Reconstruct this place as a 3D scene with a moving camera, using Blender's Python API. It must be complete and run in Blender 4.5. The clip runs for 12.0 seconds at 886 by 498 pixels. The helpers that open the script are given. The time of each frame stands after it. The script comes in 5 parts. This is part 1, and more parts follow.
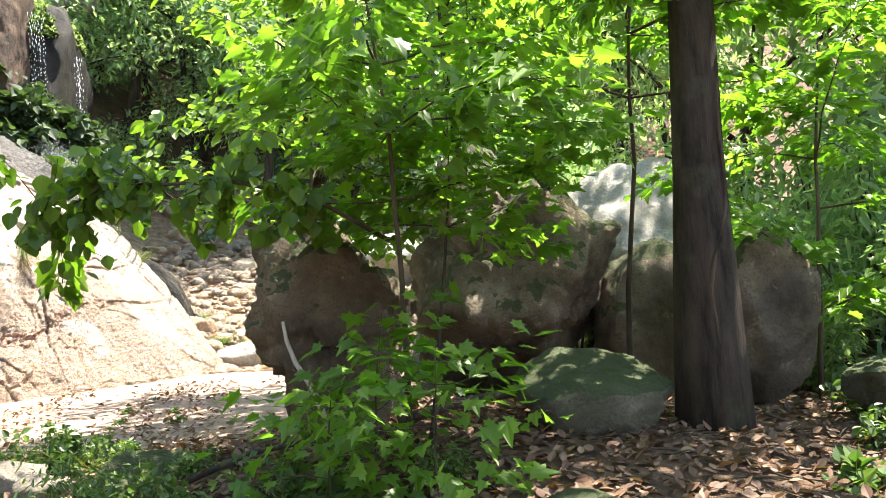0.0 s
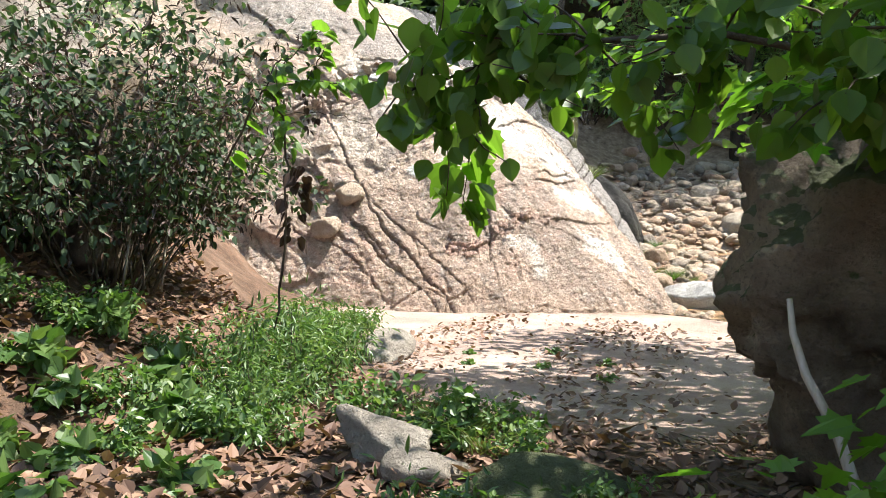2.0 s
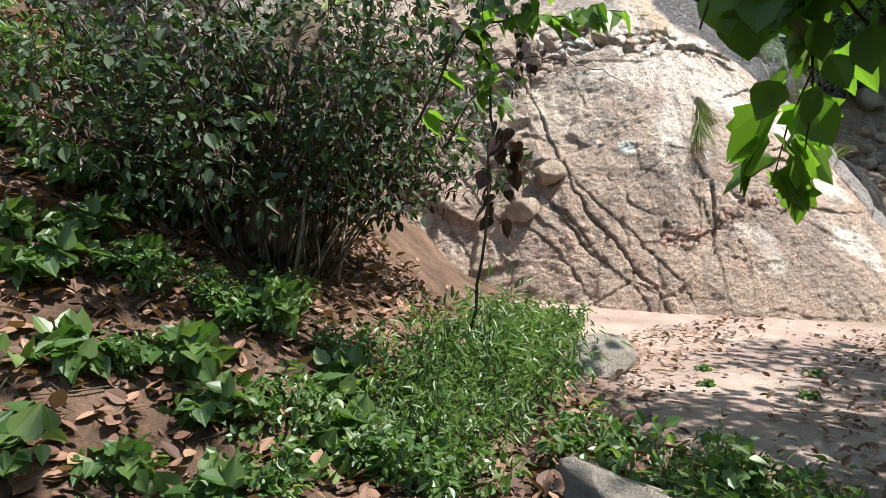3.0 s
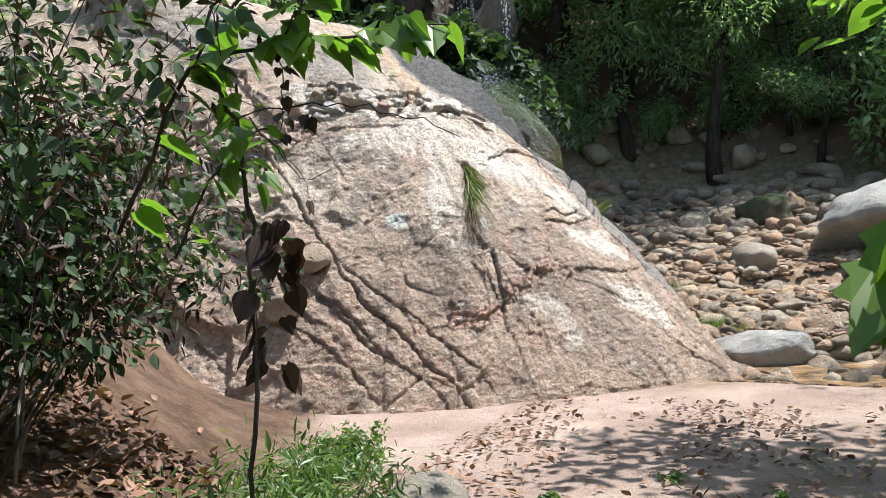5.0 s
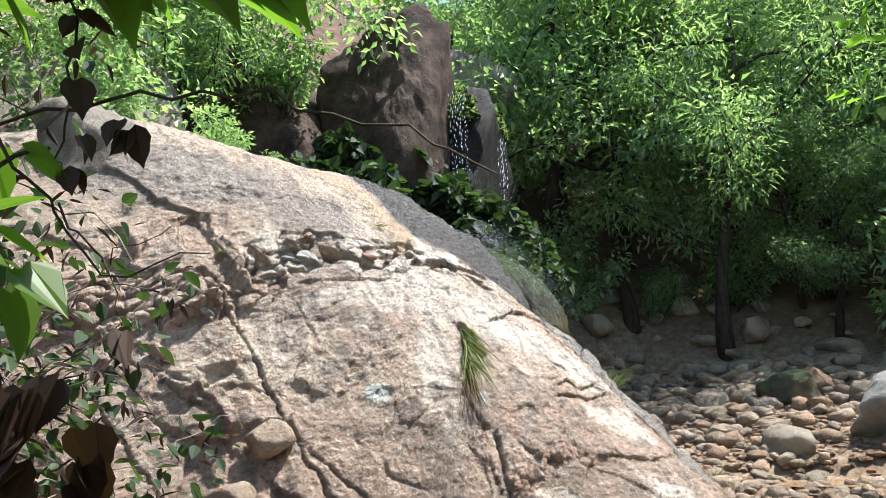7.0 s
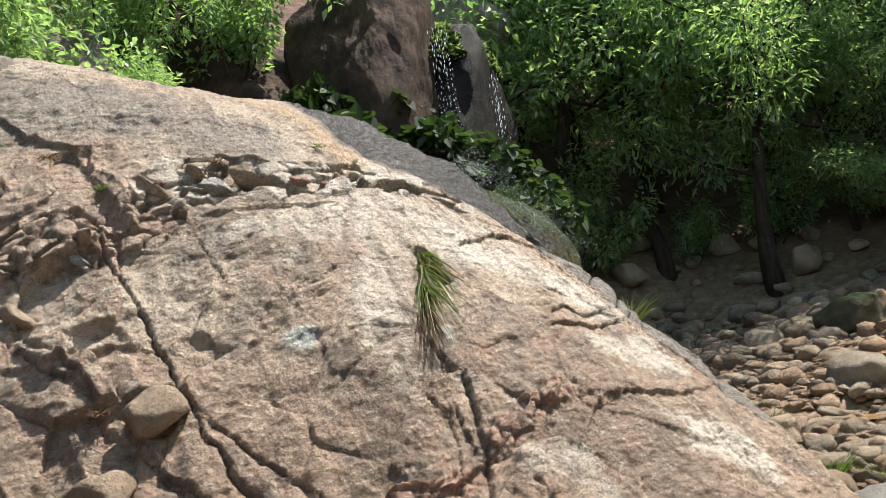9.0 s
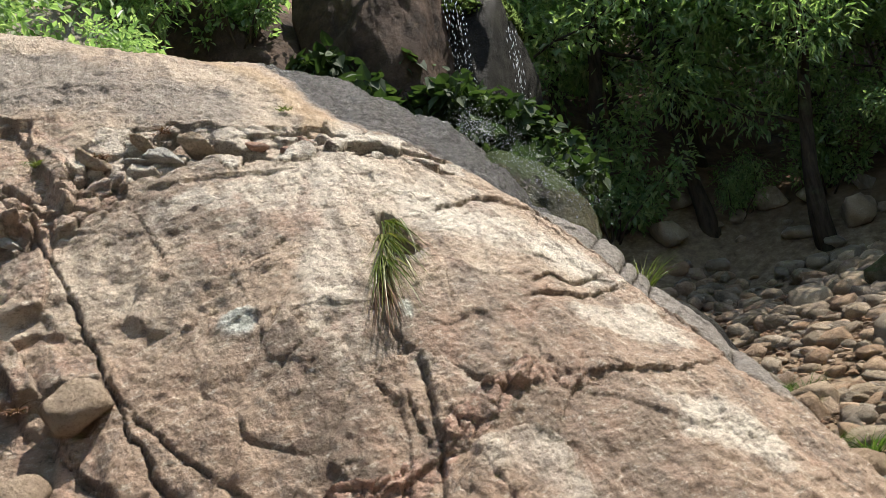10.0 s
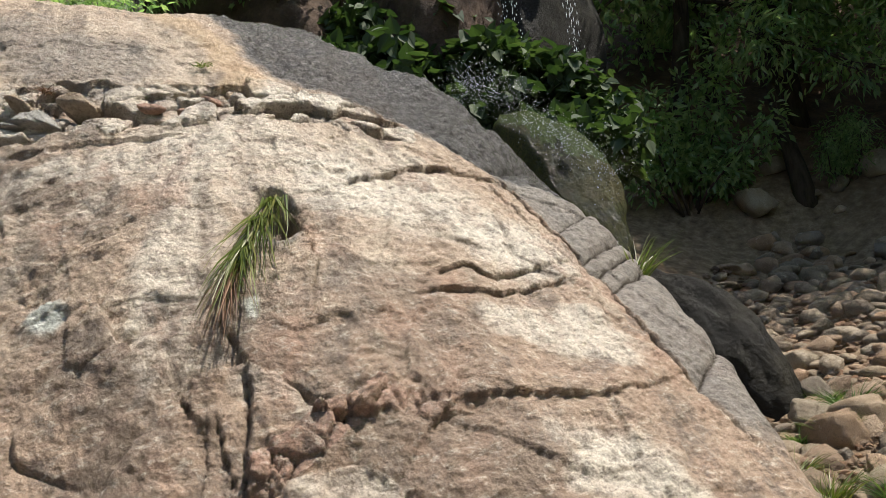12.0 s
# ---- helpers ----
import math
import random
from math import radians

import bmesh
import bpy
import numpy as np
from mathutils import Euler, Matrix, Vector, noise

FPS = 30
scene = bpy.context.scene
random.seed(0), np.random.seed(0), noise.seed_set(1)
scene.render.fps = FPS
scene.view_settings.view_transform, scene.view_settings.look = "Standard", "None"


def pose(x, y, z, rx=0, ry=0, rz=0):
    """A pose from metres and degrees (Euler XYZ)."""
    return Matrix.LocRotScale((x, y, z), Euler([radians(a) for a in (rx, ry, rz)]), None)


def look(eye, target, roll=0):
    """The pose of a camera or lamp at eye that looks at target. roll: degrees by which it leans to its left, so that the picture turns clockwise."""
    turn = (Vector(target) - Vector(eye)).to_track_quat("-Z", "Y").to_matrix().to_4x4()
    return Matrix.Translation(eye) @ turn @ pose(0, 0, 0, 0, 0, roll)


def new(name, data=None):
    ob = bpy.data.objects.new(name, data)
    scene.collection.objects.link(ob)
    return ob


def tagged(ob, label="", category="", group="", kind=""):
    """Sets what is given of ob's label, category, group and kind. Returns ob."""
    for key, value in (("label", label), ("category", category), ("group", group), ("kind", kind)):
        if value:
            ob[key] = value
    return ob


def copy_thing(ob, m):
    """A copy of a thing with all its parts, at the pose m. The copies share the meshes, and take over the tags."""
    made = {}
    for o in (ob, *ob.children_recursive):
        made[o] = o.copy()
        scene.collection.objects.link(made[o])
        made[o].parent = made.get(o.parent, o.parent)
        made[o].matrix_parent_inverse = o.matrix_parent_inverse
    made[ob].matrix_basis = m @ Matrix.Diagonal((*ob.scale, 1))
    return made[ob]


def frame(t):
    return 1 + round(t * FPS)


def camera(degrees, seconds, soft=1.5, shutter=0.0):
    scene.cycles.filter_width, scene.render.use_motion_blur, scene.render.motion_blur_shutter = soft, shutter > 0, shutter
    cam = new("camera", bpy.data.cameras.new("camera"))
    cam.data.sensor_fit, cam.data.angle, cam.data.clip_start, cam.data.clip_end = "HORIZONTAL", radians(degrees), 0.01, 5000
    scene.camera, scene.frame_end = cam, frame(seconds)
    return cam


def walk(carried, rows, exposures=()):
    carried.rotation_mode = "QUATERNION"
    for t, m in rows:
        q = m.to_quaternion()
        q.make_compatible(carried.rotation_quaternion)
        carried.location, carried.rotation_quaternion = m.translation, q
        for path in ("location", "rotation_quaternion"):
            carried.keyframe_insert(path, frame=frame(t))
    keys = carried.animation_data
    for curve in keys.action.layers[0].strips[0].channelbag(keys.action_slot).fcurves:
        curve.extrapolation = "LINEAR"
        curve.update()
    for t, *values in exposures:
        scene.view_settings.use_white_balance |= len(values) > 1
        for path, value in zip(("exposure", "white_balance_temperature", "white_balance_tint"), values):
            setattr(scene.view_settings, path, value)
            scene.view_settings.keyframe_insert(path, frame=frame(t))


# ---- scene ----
cam = camera(57.7, 12.0, soft=0.6, shutter=0.04)
PATH = [
    (0, (-0.323, 0.864, 1.300), (-0.450, 3.859, 1.406), -4.6),
    (0.5, (-0.409, 1.438, 1.269), (-0.849, 4.402, 1.402), -2.6),
    (1, (-0.567, 1.961, 1.341), (-1.314, 4.865, 1.445), -1.0),
    (1.5, (-0.757, 2.468, 1.361), (-1.941, 5.225, 1.379), -0.1),
    (2, (-1.026, 2.906, 1.376), (-2.704, 5.390, 1.248), 1.1),
    (2.5, (-1.425, 3.187, 1.401), (-3.522, 5.321, 1.180), 2.1),
    (2.7, (-1.694, 3.452, 1.319), (-3.895, 5.480, 1.108), 2.4),
    (4.3, (-2.810, 4.363, 1.401), (-4.626, 6.751, 1.347), -2.3),
    (4.5, (-2.932, 4.507, 1.426), (-4.642, 6.972, 1.402), -2.9),
    (5, (-3.250, 4.937, 1.514), (-4.711, 7.557, 1.567), -3.7),
    (5.5, (-3.503, 5.352, 1.589), (-4.814, 8.041, 1.819), -4.0),
    (6, (-3.757, 5.699, 1.706), (-5.025, 8.377, 2.178), -3.7),
    (6.5, (-3.908, 5.969, 1.679), (-5.208, 8.595, 2.322), -3.0),
    (7, (-4.052, 6.335, 1.589), (-5.413, 8.919, 2.276), -2.9),
    (7.2, (-4.148, 6.498, 1.537), (-5.523, 9.073, 2.227), -3.3),
    (8.8, (-4.441, 8.210, 1.242), (-5.908, 10.737, 1.922), -8.3),
    (9, (-4.407, 8.461, 1.223), (-5.897, 10.976, 1.897), -8.8),
    (9.5, (-4.342, 8.969, 1.246), (-5.915, 11.441, 1.889), -9.9),
    (10, (-4.209, 9.395, 1.265), (-5.900, 11.803, 1.850), -10.1),
    (10.5, (-4.003, 9.837, 1.222), (-5.821, 12.174, 1.710), -9.7),
    (11, (-3.871, 10.265, 1.224), (-5.792, 12.528, 1.653), -9.2),
    (11.5, (-3.796, 10.693, 1.283), (-5.802, 12.883, 1.705), -8.6),
    (12, (-3.714, 11.168, 1.407), (-5.779, 13.285, 1.913), -7.4),
]
walk(cam, [(t, look(eye, target, roll)) for t, eye, target, roll in PATH],
     [(0.0, 2.5, 6900, 10), (1.0, 2.4, 6900, 10), (1.5, 2.0, 6700, 10), (2.0, 1.75, 6300, 10), (2.5, 1.47, 6200, 10), (4.5, 1.18, 6000, 10),
      (6.5, 1.3, 6050, 10), (7.2, 1.25, 6100, 10), (9.0, 0.9, 6600, 10), (10.5, 0.72, 6700, 10), (12.0, 0.65, 6700, 10)])

# ---- world, sun ----
SUN = Vector((0.37, 0.22, 0.9)).normalized()
world = bpy.data.worlds.new("sky")
scene.world = world
world.use_nodes = True
wn = world.node_tree
sky = wn.nodes.new("ShaderNodeTexSky")
sky.sky_type, sky.sun_disc = "NISHITA", False
sky.sun_elevation = math.asin(SUN.z)
sky.sun_rotation = math.atan2(SUN.x, SUN.y)
wn.links.new(sky.outputs[0], wn.nodes["Background"].inputs[0])
wn.nodes["Background"].inputs[1].default_value = 0.15
sun = new("sun", bpy.data.lights.new("sun", "SUN"))
sun.data.energy, sun.data.angle, sun.data.color = 5.0, radians(0.53), (1.0, 0.95, 0.87)
sun.matrix_basis = look(SUN * 60, (0, 0, 0))

# ---- materials ----


class Mat:
    """A node material with short helpers."""

    def __init__(self, name, rough=0.8, spec=0.4):
        self.m = bpy.data.materials.new(name)
        self.m.use_nodes = True
        self.t = self.m.node_tree
        self.b = self.t.nodes["Principled BSDF"]
        self.b.inputs["Roughness"].default_value = rough
        self.b.inputs["Specular IOR Level"].default_value = spec
        self.co = self.t.nodes.new("ShaderNodeTexCoord").outputs["Object"]

    def node(self, kind, **values):
        n = self.t.nodes.new(kind)
        for k, v in values.items():
            n.inputs[k.replace("_", " ")].default_value = v
        return n

    def link(self, a, b):
        self.t.links.new(a, b)

    def noise(self, scale, detail=6.0, rough=0.6, stretch=None, co=None):
        n = self.node("ShaderNodeTexNoise", Scale=scale, Detail=detail, Roughness=rough)
        src = co or self.co
        if stretch:
            mp = self.node("ShaderNodeMapping")
            mp.inputs["Scale"].default_value = stretch
            self.link(src, mp.inputs[0])
            src = mp.outputs[0]
        self.link(src, n.inputs["Vector"])
        return n.outputs["Fac"]

    def ramp(self, fac, *stops):
        r = self.node("ShaderNodeValToRGB")
        e = r.color_ramp.elements
        while len(e) < len(stops):
            e.new(0.5)
        for i, (p, c) in enumerate(stops):
            e[i].position = p
            e[i].color = (*c, 1) if hasattr(c, "__len__") else (c, c, c, 1)
        self.link(fac, r.inputs[0])
        return r.outputs[0]

    def mix(self, fac, a, b, kind="MIX"):
        n = self.t.nodes.new("ShaderNodeMix")
        n.data_type, n.blend_type = "RGBA", kind
        for val, sock in ((fac, n.inputs[0]), (a, n.inputs[6]), (b, n.inputs[7])):
            if isinstance(val, (int, float)):
                sock.default_value = val
            elif isinstance(val, tuple):
                sock.default_value = (*val, 1)
            else:
                self.link(val, sock)
        return n.outputs[2]

    def attr(self, name):
        n = self.t.nodes.new("ShaderNodeAttribute")
        n.attribute_name = name
        return n.outputs["Fac"]

    def rand(self):
        return self.t.nodes.new("ShaderNodeObjectInfo").outputs["Random"]

    def island(self):
        return self.t.nodes.new("ShaderNodeNewGeometry").outputs["Random Per Island"]

    def color(self, c):
        self.link(c, self.b.inputs["Base Color"])

    def bump(self, *pairs):
        """pairs: height socket, depth in metres."""
        last = None
        for h, d in pairs:
            n = self.node("ShaderNodeBump", Distance=d, Strength=1.0)
            self.link(h, n.inputs["Height"])
            if last:
                self.link(last, n.inputs["Normal"])
            last = n.outputs[0]
        self.link(last, self.b.inputs["Normal"])


def granite():
    m = Mat("granite", 0.75, 0.35)
    big = m.noise(0.6, 6, 0.62)
    base = m.ramp(big, (0.3, (0.44, 0.32, 0.235)), (0.45, (0.52, 0.40, 0.30)), (0.58, (0.58, 0.475, 0.37)), (0.72, (0.66, 0.57, 0.46)))
    base = m.mix(m.attr("brown"), base, (0.39, 0.275, 0.2))
    base = m.mix(m.attr("dark"), base, (0.17, 0.14, 0.115))
    base = m.mix(m.attr("pale"), base, (0.78, 0.72, 0.62))
    base = m.mix(m.attr("pink"), base, (0.54, 0.33, 0.255))
    # dark lichen film in ragged clouds, run-off streaks down the slope
    film = m.noise(2.3, 10, 0.74, (1.25, 0.8, 1.0))
    base = m.mix(m.ramp(film, (0.52, 0.0), (0.6, 0.7)), base, (0.20, 0.165, 0.14))
    streak = m.noise(1.5, 8, 0.66, (3.2, 0.4, 1.0))
    base = m.mix(m.ramp(streak, (0.53, 0.0), (0.66, 0.6)), base, (0.23, 0.175, 0.135))
    blush = m.noise(1.9, 7, 0.66, (1.0, 0.7, 1.0))
    base = m.mix(m.ramp(blush, (0.55, 0.0), (0.66, 0.5)), base, (0.46, 0.285, 0.205))
    # pits and worn crystals, longer across the slope than down it
    pits = m.noise(15, 7, 0.74, (0.8, 1.5, 1.0))
    base = m.mix(m.ramp(pits, (0.35, 0.72), (0.47, 0.0)), base, (0.15, 0.11, 0.085))
    base = m.mix(m.ramp(pits, (0.54, 0.0), (0.66, 0.6)), base, (0.78, 0.7, 0.59))
    fine = m.noise(75, 4, 0.75)
    base = m.mix(m.ramp(fine, (0.36, 0.4), (0.47, 0.0)), base, (0.16, 0.12, 0.095))
    base = m.mix(m.attr("grey"), base, m.ramp(pits, (0.35, (0.13, 0.125, 0.12)), (0.6, (0.29, 0.275, 0.255))))
    base = m.mix(m.attr("tan"), base, (0.6, 0.42, 0.24))
    base = m.mix(m.attr("lichen"), base, m.ramp(m.noise(30, 5, 0.7), (0.4, (0.36, 0.38, 0.34)), (0.6, (0.66, 0.67, 0.62))))
    base = m.mix(m.attr("dirt_shade"), base, (0.06, 0.042, 0.03))
    wet = m.attr("wet")
    base = m.mix(wet, base, m.ramp(pits, (0.4, (0.05, 0.048, 0.046)), (0.62, (0.15, 0.145, 0.14))))
    m.color(base)
    m.link(m.ramp(wet, (0.0, 0.8), (1.0, 0.22)), m.b.inputs["Roughness"])
    m.bump((m.noise(5, 8, 0.65), 0.1), (pits, 0.075), (m.noise(40, 5, 0.7), 0.022))
    return m.m


def rock(name, dark, mid, light, moss=0.0, rough=0.85, wet=False, per_object=True, islands=False):
    m = Mat(name, rough, 0.35 if not wet else 0.25)
    big = m.noise(1.7, 7, 0.62)
    base = m.ramp(big, (0.32, dark), (0.5, mid), (0.68, light))
    if per_object or islands:
        base = m.mix(0.8, base, m.ramp(m.island() if islands else m.rand(), (0.0, (0.45, 0.42, 0.4)), (0.3, (1.0, 0.88, 0.72)), (0.55, (0.7, 0.66, 0.62)), (0.75, (1.05, 0.72, 0.5)), (1.0, (1.3, 1.15, 0.98))), "MULTIPLY")
    fine = m.noise(48, 4, 0.75)
    base = m.mix(m.ramp(fine, (0.35, 0.45), (0.48, 0.0)), base, tuple(v * 0.5 for v in dark))
    base = m.mix(m.ramp(m.noise(6, 6, 0.7), (0.6, 0.0), (0.7, 0.5)), base, tuple(min(1, v * 1.5) for v in light))
    if moss:
        nz = m.t.nodes.new("ShaderNodeSeparateXYZ")
        g = m.t.nodes.new("ShaderNodeNewGeometry")
        m.link(g.outputs["Normal"], nz.inputs[0])
        add = m.node("ShaderNodeMath")
        m.link(nz.outputs[2], add.inputs[0])
        m.link(m.noise(4, 6, 0.7), add.inputs[1])
        base = m.mix(m.ramp(add.outputs[0], (1.25 - moss, 0.0), (1.5 - moss, 0.8)), base, (0.05, 0.075, 0.022))
    m.color(base)
    m.bump((m.noise(3.5, 8, 0.7), 0.14), (m.noise(18, 8, 0.75), 0.05))
    return m.m


def ground_material():
    m = Mat("ground_soil", 0.92, 0.2)
    soil = m.ramp(m.noise(2.0, 8, 0.65), (0.3, (0.035, 0.022, 0.014)), (0.5, (0.10, 0.062, 0.04)), (0.7, (0.19, 0.125, 0.085)))
    soil = m.mix(m.ramp(m.noise(14, 5, 0.7), (0.5, 0.0), (0.66, 0.7)), soil, (0.19, 0.105, 0.065))
    sand = m.ramp(m.noise(0.9, 8, 0.62), (0.3, (0.24, 0.17, 0.135)), (0.5, (0.34, 0.25, 0.205)), (0.7, (0.46, 0.36, 0.295)))
    sand = m.mix(m.ramp(m.noise(70, 4, 0.8), (0.38, 0.5), (0.5, 0.0)), sand, (0.2, 0.14, 0.1))
    sand = m.mix(m.ramp(m.noise(3.7, 6, 0.7), (0.56, 0.0), (0.68, 0.6)), sand, (0.25, 0.18, 0.13))
    c = m.mix(m.attr("sand"), soil, sand)
    bed = m.ramp(m.noise(5, 8, 0.7), (0.3, (0.09, 0.062, 0.04)), (0.5, (0.22, 0.155, 0.1)), (0.7, (0.36, 0.28, 0.2)))
    c = m.mix(m.attr("bed"), c, bed)
    m.color(c)
    m.bump((m.noise(5, 8, 0.7), 0.04), (m.noise(40, 5, 0.7), 0.012))
    return m.m


def leafy(name, a, b, c, trans=0.5, rough=0.42):
    """Leaves: each one its own tint; light shines through."""
    m = Mat(name, rough, 0.45)
    col = m.ramp(m.island(), (0.0, a), (0.5, b), (1.0, c))
    col = m.mix(0.35, col, m.ramp(m.noise(0.8, 3, 0.5), (0.35, (0.55, 0.6, 0.5)), (0.65, (1.3, 1.25, 1.1))), "MULTIPLY")
    m.color(col)
    tr = m.t.nodes.new("ShaderNodeBsdfTranslucent")
    m.link(m.mix(1.0, col, (1.6, 1.8, 0.8), "MULTIPLY"), tr.inputs[0])
    mx = m.t.nodes.new("ShaderNodeMixShader")
    mx.inputs[0].default_value = trans
    out = m.t.nodes["Material Output"]
    m.link(m.b.outputs[0], mx.inputs[1])
    m.link(tr.outputs[0], mx.inputs[2])
    m.link(mx.outputs[0], out.inputs[0])
    return m.m


def bark_material(name, dark, light):
    m = Mat(name, 0.9, 0.2)
    n = m.noise(9, 8, 0.7, (1.0, 1.0, 0.18))
    c = m.ramp(n, (0.36, dark), (0.62, light))
    c = m.mix(m.ramp(m.noise(2.2, 5, 0.6), (0.55, 0.0), (0.7, 0.5)), c, (0.09, 0.1, 0.06))
    m.color(c)
    m.bump((n, 0.03), (m.noise(50, 4, 0.7), 0.004))
    return m.m


def water_material():
    m = Mat("stream_water", 0.15, 0.12)
    m.color(m.ramp(m.noise(1.3, 4, 0.6), (0.3, (0.2, 0.115, 0.055)), (0.7, (0.34, 0.22, 0.12))))
    m.b.inputs["IOR"].default_value = 1.33
    m.bump((m.noise(9, 3, 0.5), 0.012))
    return m.m


def plain(name, c, rough=0.6, spec=0.4):
    m = Mat(name, rough, spec)
    m.color(m.mix(m.ramp(m.noise(18, 4, 0.6), (0.35, 0.45), (0.6, 0.0)), c, tuple(v * 0.5 for v in c)))
    return m.m


def drops_material():
    m = Mat("falling_water", 0.1, 0.6)
    m.b.inputs["Base Color"].default_value = (0.85, 0.9, 0.95, 1)
    m.b.inputs["IOR"].default_value = 1.33
    m.b.inputs["Transmission Weight"].default_value = 0.35
    return m.m


GRANITE = granite()
BOULDER = rock("boulder_brown", (0.07, 0.05, 0.033), (0.22, 0.165, 0.115), (0.42, 0.33, 0.24), 0.3, per_object=False)
MOSSY = rock("boulder_mossy", (0.055, 0.05, 0.03), (0.13, 0.115, 0.07), (0.23, 0.205, 0.135), 0.4, per_object=False)
PALE_ROCK = rock("boulder_pale", (0.27, 0.255, 0.23), (0.42, 0.4, 0.365), (0.56, 0.54, 0.5), per_object=False)
TANROCK = rock("boulder_tan", (0.28, 0.2, 0.14), (0.43, 0.33, 0.24), (0.58, 0.47, 0.36), per_object=False)
PINKROCK = rock("boulder_pink", (0.3, 0.18, 0.13), (0.46, 0.28, 0.21), (0.58, 0.4, 0.32), per_object=False)
STONE = rock("stream_stone", (0.25, 0.21, 0.17), (0.42, 0.37, 0.3), (0.56, 0.51, 0.44))
# cliff and spout: shade under the overhang put into the colour of wet rock
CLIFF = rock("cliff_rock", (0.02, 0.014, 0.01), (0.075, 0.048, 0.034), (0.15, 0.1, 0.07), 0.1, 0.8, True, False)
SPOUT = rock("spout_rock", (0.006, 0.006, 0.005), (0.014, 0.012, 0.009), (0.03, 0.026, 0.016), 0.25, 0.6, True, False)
WETROCK = rock("wet_rock", (0.014, 0.014, 0.004), (0.04, 0.042, 0.008), (0.07, 0.062, 0.015), 0.3, 0.2, True, False)
HILLROCK = rock("hill_rock", (0.16, 0.13, 0.1), (0.3, 0.26, 0.21), (0.45, 0.4, 0.33), 0.15, per_object=False)
GROUND = ground_material()
LEAF_FAR = leafy("forest_leaf", (0.11, 0.18, 0.1), (0.19, 0.28, 0.16), (0.33, 0.4, 0.27), 0.55)
LEAF_MAPLE = leafy("maple_leaf", (0.075, 0.155, 0.02), (0.11, 0.215, 0.03), (0.17, 0.28, 0.045), 0.6)
LEAF_LIME = leafy("broad_leaf", (0.055, 0.11, 0.016), (0.085, 0.155, 0.022), (0.13, 0.21, 0.03), 0.55, 0.36)
# green lowered to hold the shade over the thicket and below the cliff
LEAF_SHADED = leafy("shaded_leaf", (0.022, 0.042, 0.018), (0.034, 0.06, 0.026), (0.06, 0.09, 0.04), 0.3, 0.7)
LEAF_WEED = leafy("weed_leaf", (0.04, 0.085, 0.02), (0.075, 0.13, 0.035), (0.14, 0.19, 0.065), 0.4)
DRY = leafy("dry_leaf", (0.06, 0.03, 0.018), (0.13, 0.065, 0.04), (0.26, 0.155, 0.1), 0.12, 0.7)
DEAD = leafy("withered_leaf", (0.018, 0.01, 0.007), (0.035, 0.018, 0.012), (0.07, 0.035, 0.02), 0.12, 0.6)
GRASS = leafy("grass_blade", (0.06, 0.09, 0.02), (0.11, 0.14, 0.035), (0.2, 0.19, 0.07), 0.35)
BARK = bark_material("dark_bark", (0.014, 0.011, 0.008), (0.06, 0.045, 0.034))
TWIG = bark_material("twig_bark", (0.03, 0.022, 0.016), (0.10, 0.075, 0.05))
PALEWOOD = bark_material("pale_wood", (0.28, 0.22, 0.17), (0.55, 0.47, 0.4))
WATER = water_material()
DROPS = drops_material()
MOSS = plain("moss_green", (0.1, 0.15, 0.035), 0.95, 0.1)

# ---- builders ----


def mesh_of(name, verts, faces, material, smooth=True):
    me = bpy.data.meshes.new(name)
    me.from_pydata([tuple(v) for v in verts], [], faces)
    me.materials.append(material)
    if smooth:
        me.polygons.foreach_set("use_smooth", [True] * len(me.polygons))
    return me


def part(name, me, parent, label=""):
    ob = new(name, me)
    ob.parent = parent
    if label:
        tagged(ob, label)
    return ob


def holder(name, place, label, category, group=""):
    ob = new(name)
    ob.empty_display_size = 0.1
    ob.location = place
    return tagged(ob, label, category, group)


def smoothstep(a, b, x):
    t = np.clip((np.asarray(x, float) - a) / (b - a), 0, 1)
    return t * t * (3 - 2 * t)


def wob(x, y, s=1.0, k=0.0):
    """Smooth waves without a direction of their own, about -1 to 1."""
    x, y = np.asarray(x, float) * s, np.asarray(y, float) * s
    return (np.sin(x * 1.7 + 1.3 * np.sin(y * 1.1 + k) + k) + np.sin(y * 2.1 + 1.7 * np.sin(x * 0.9 - k) + 2 * k) + np.sin((x + y) * 1.3 + k * 3)) / 3


def tube(points, radii, sides=6):
    """A round, tapered rod along points: verts and faces."""
    verts, faces = [], []
    n = len(points)
    for i in range(n):
        p = Vector(points[i])
        d = (Vector(points[min(i + 1, n - 1)]) - Vector(points[max(i - 1, 0)])).normalized()
        a = d.orthogonal().normalized() if abs(d.z) > 0.95 else d.cross(Vector((0, 0, 1))).normalized()
        b = d.cross(a)
        for k in range(sides):
            w = 2 * math.pi * k / sides
            verts.append(p + radii[i] * (math.cos(w) * a + math.sin(w) * b))
    for i in range(n - 1):
        for k in range(sides):
            k2 = (k + 1) % sides
            faces.append((i * sides + k, i * sides + k2, (i + 1) * sides + k2, (i + 1) * sides + k))
    faces.append(tuple(range((n - 1) * sides, n * sides)))
    faces.append(tuple(reversed(range(sides))))
    return verts, faces


class Pile:
    """Gathers verts and faces for one mesh."""

    def __init__(self):
        self.v, self.f = [], []

    def add(self, verts, faces):
        k = len(self.v)
        self.v.extend(verts)
        self.f.extend([tuple(i + k for i in f) for f in faces])

    def mesh(self, name, material, smooth=True):
        return mesh_of(name, self.v, self.f, material, smooth)


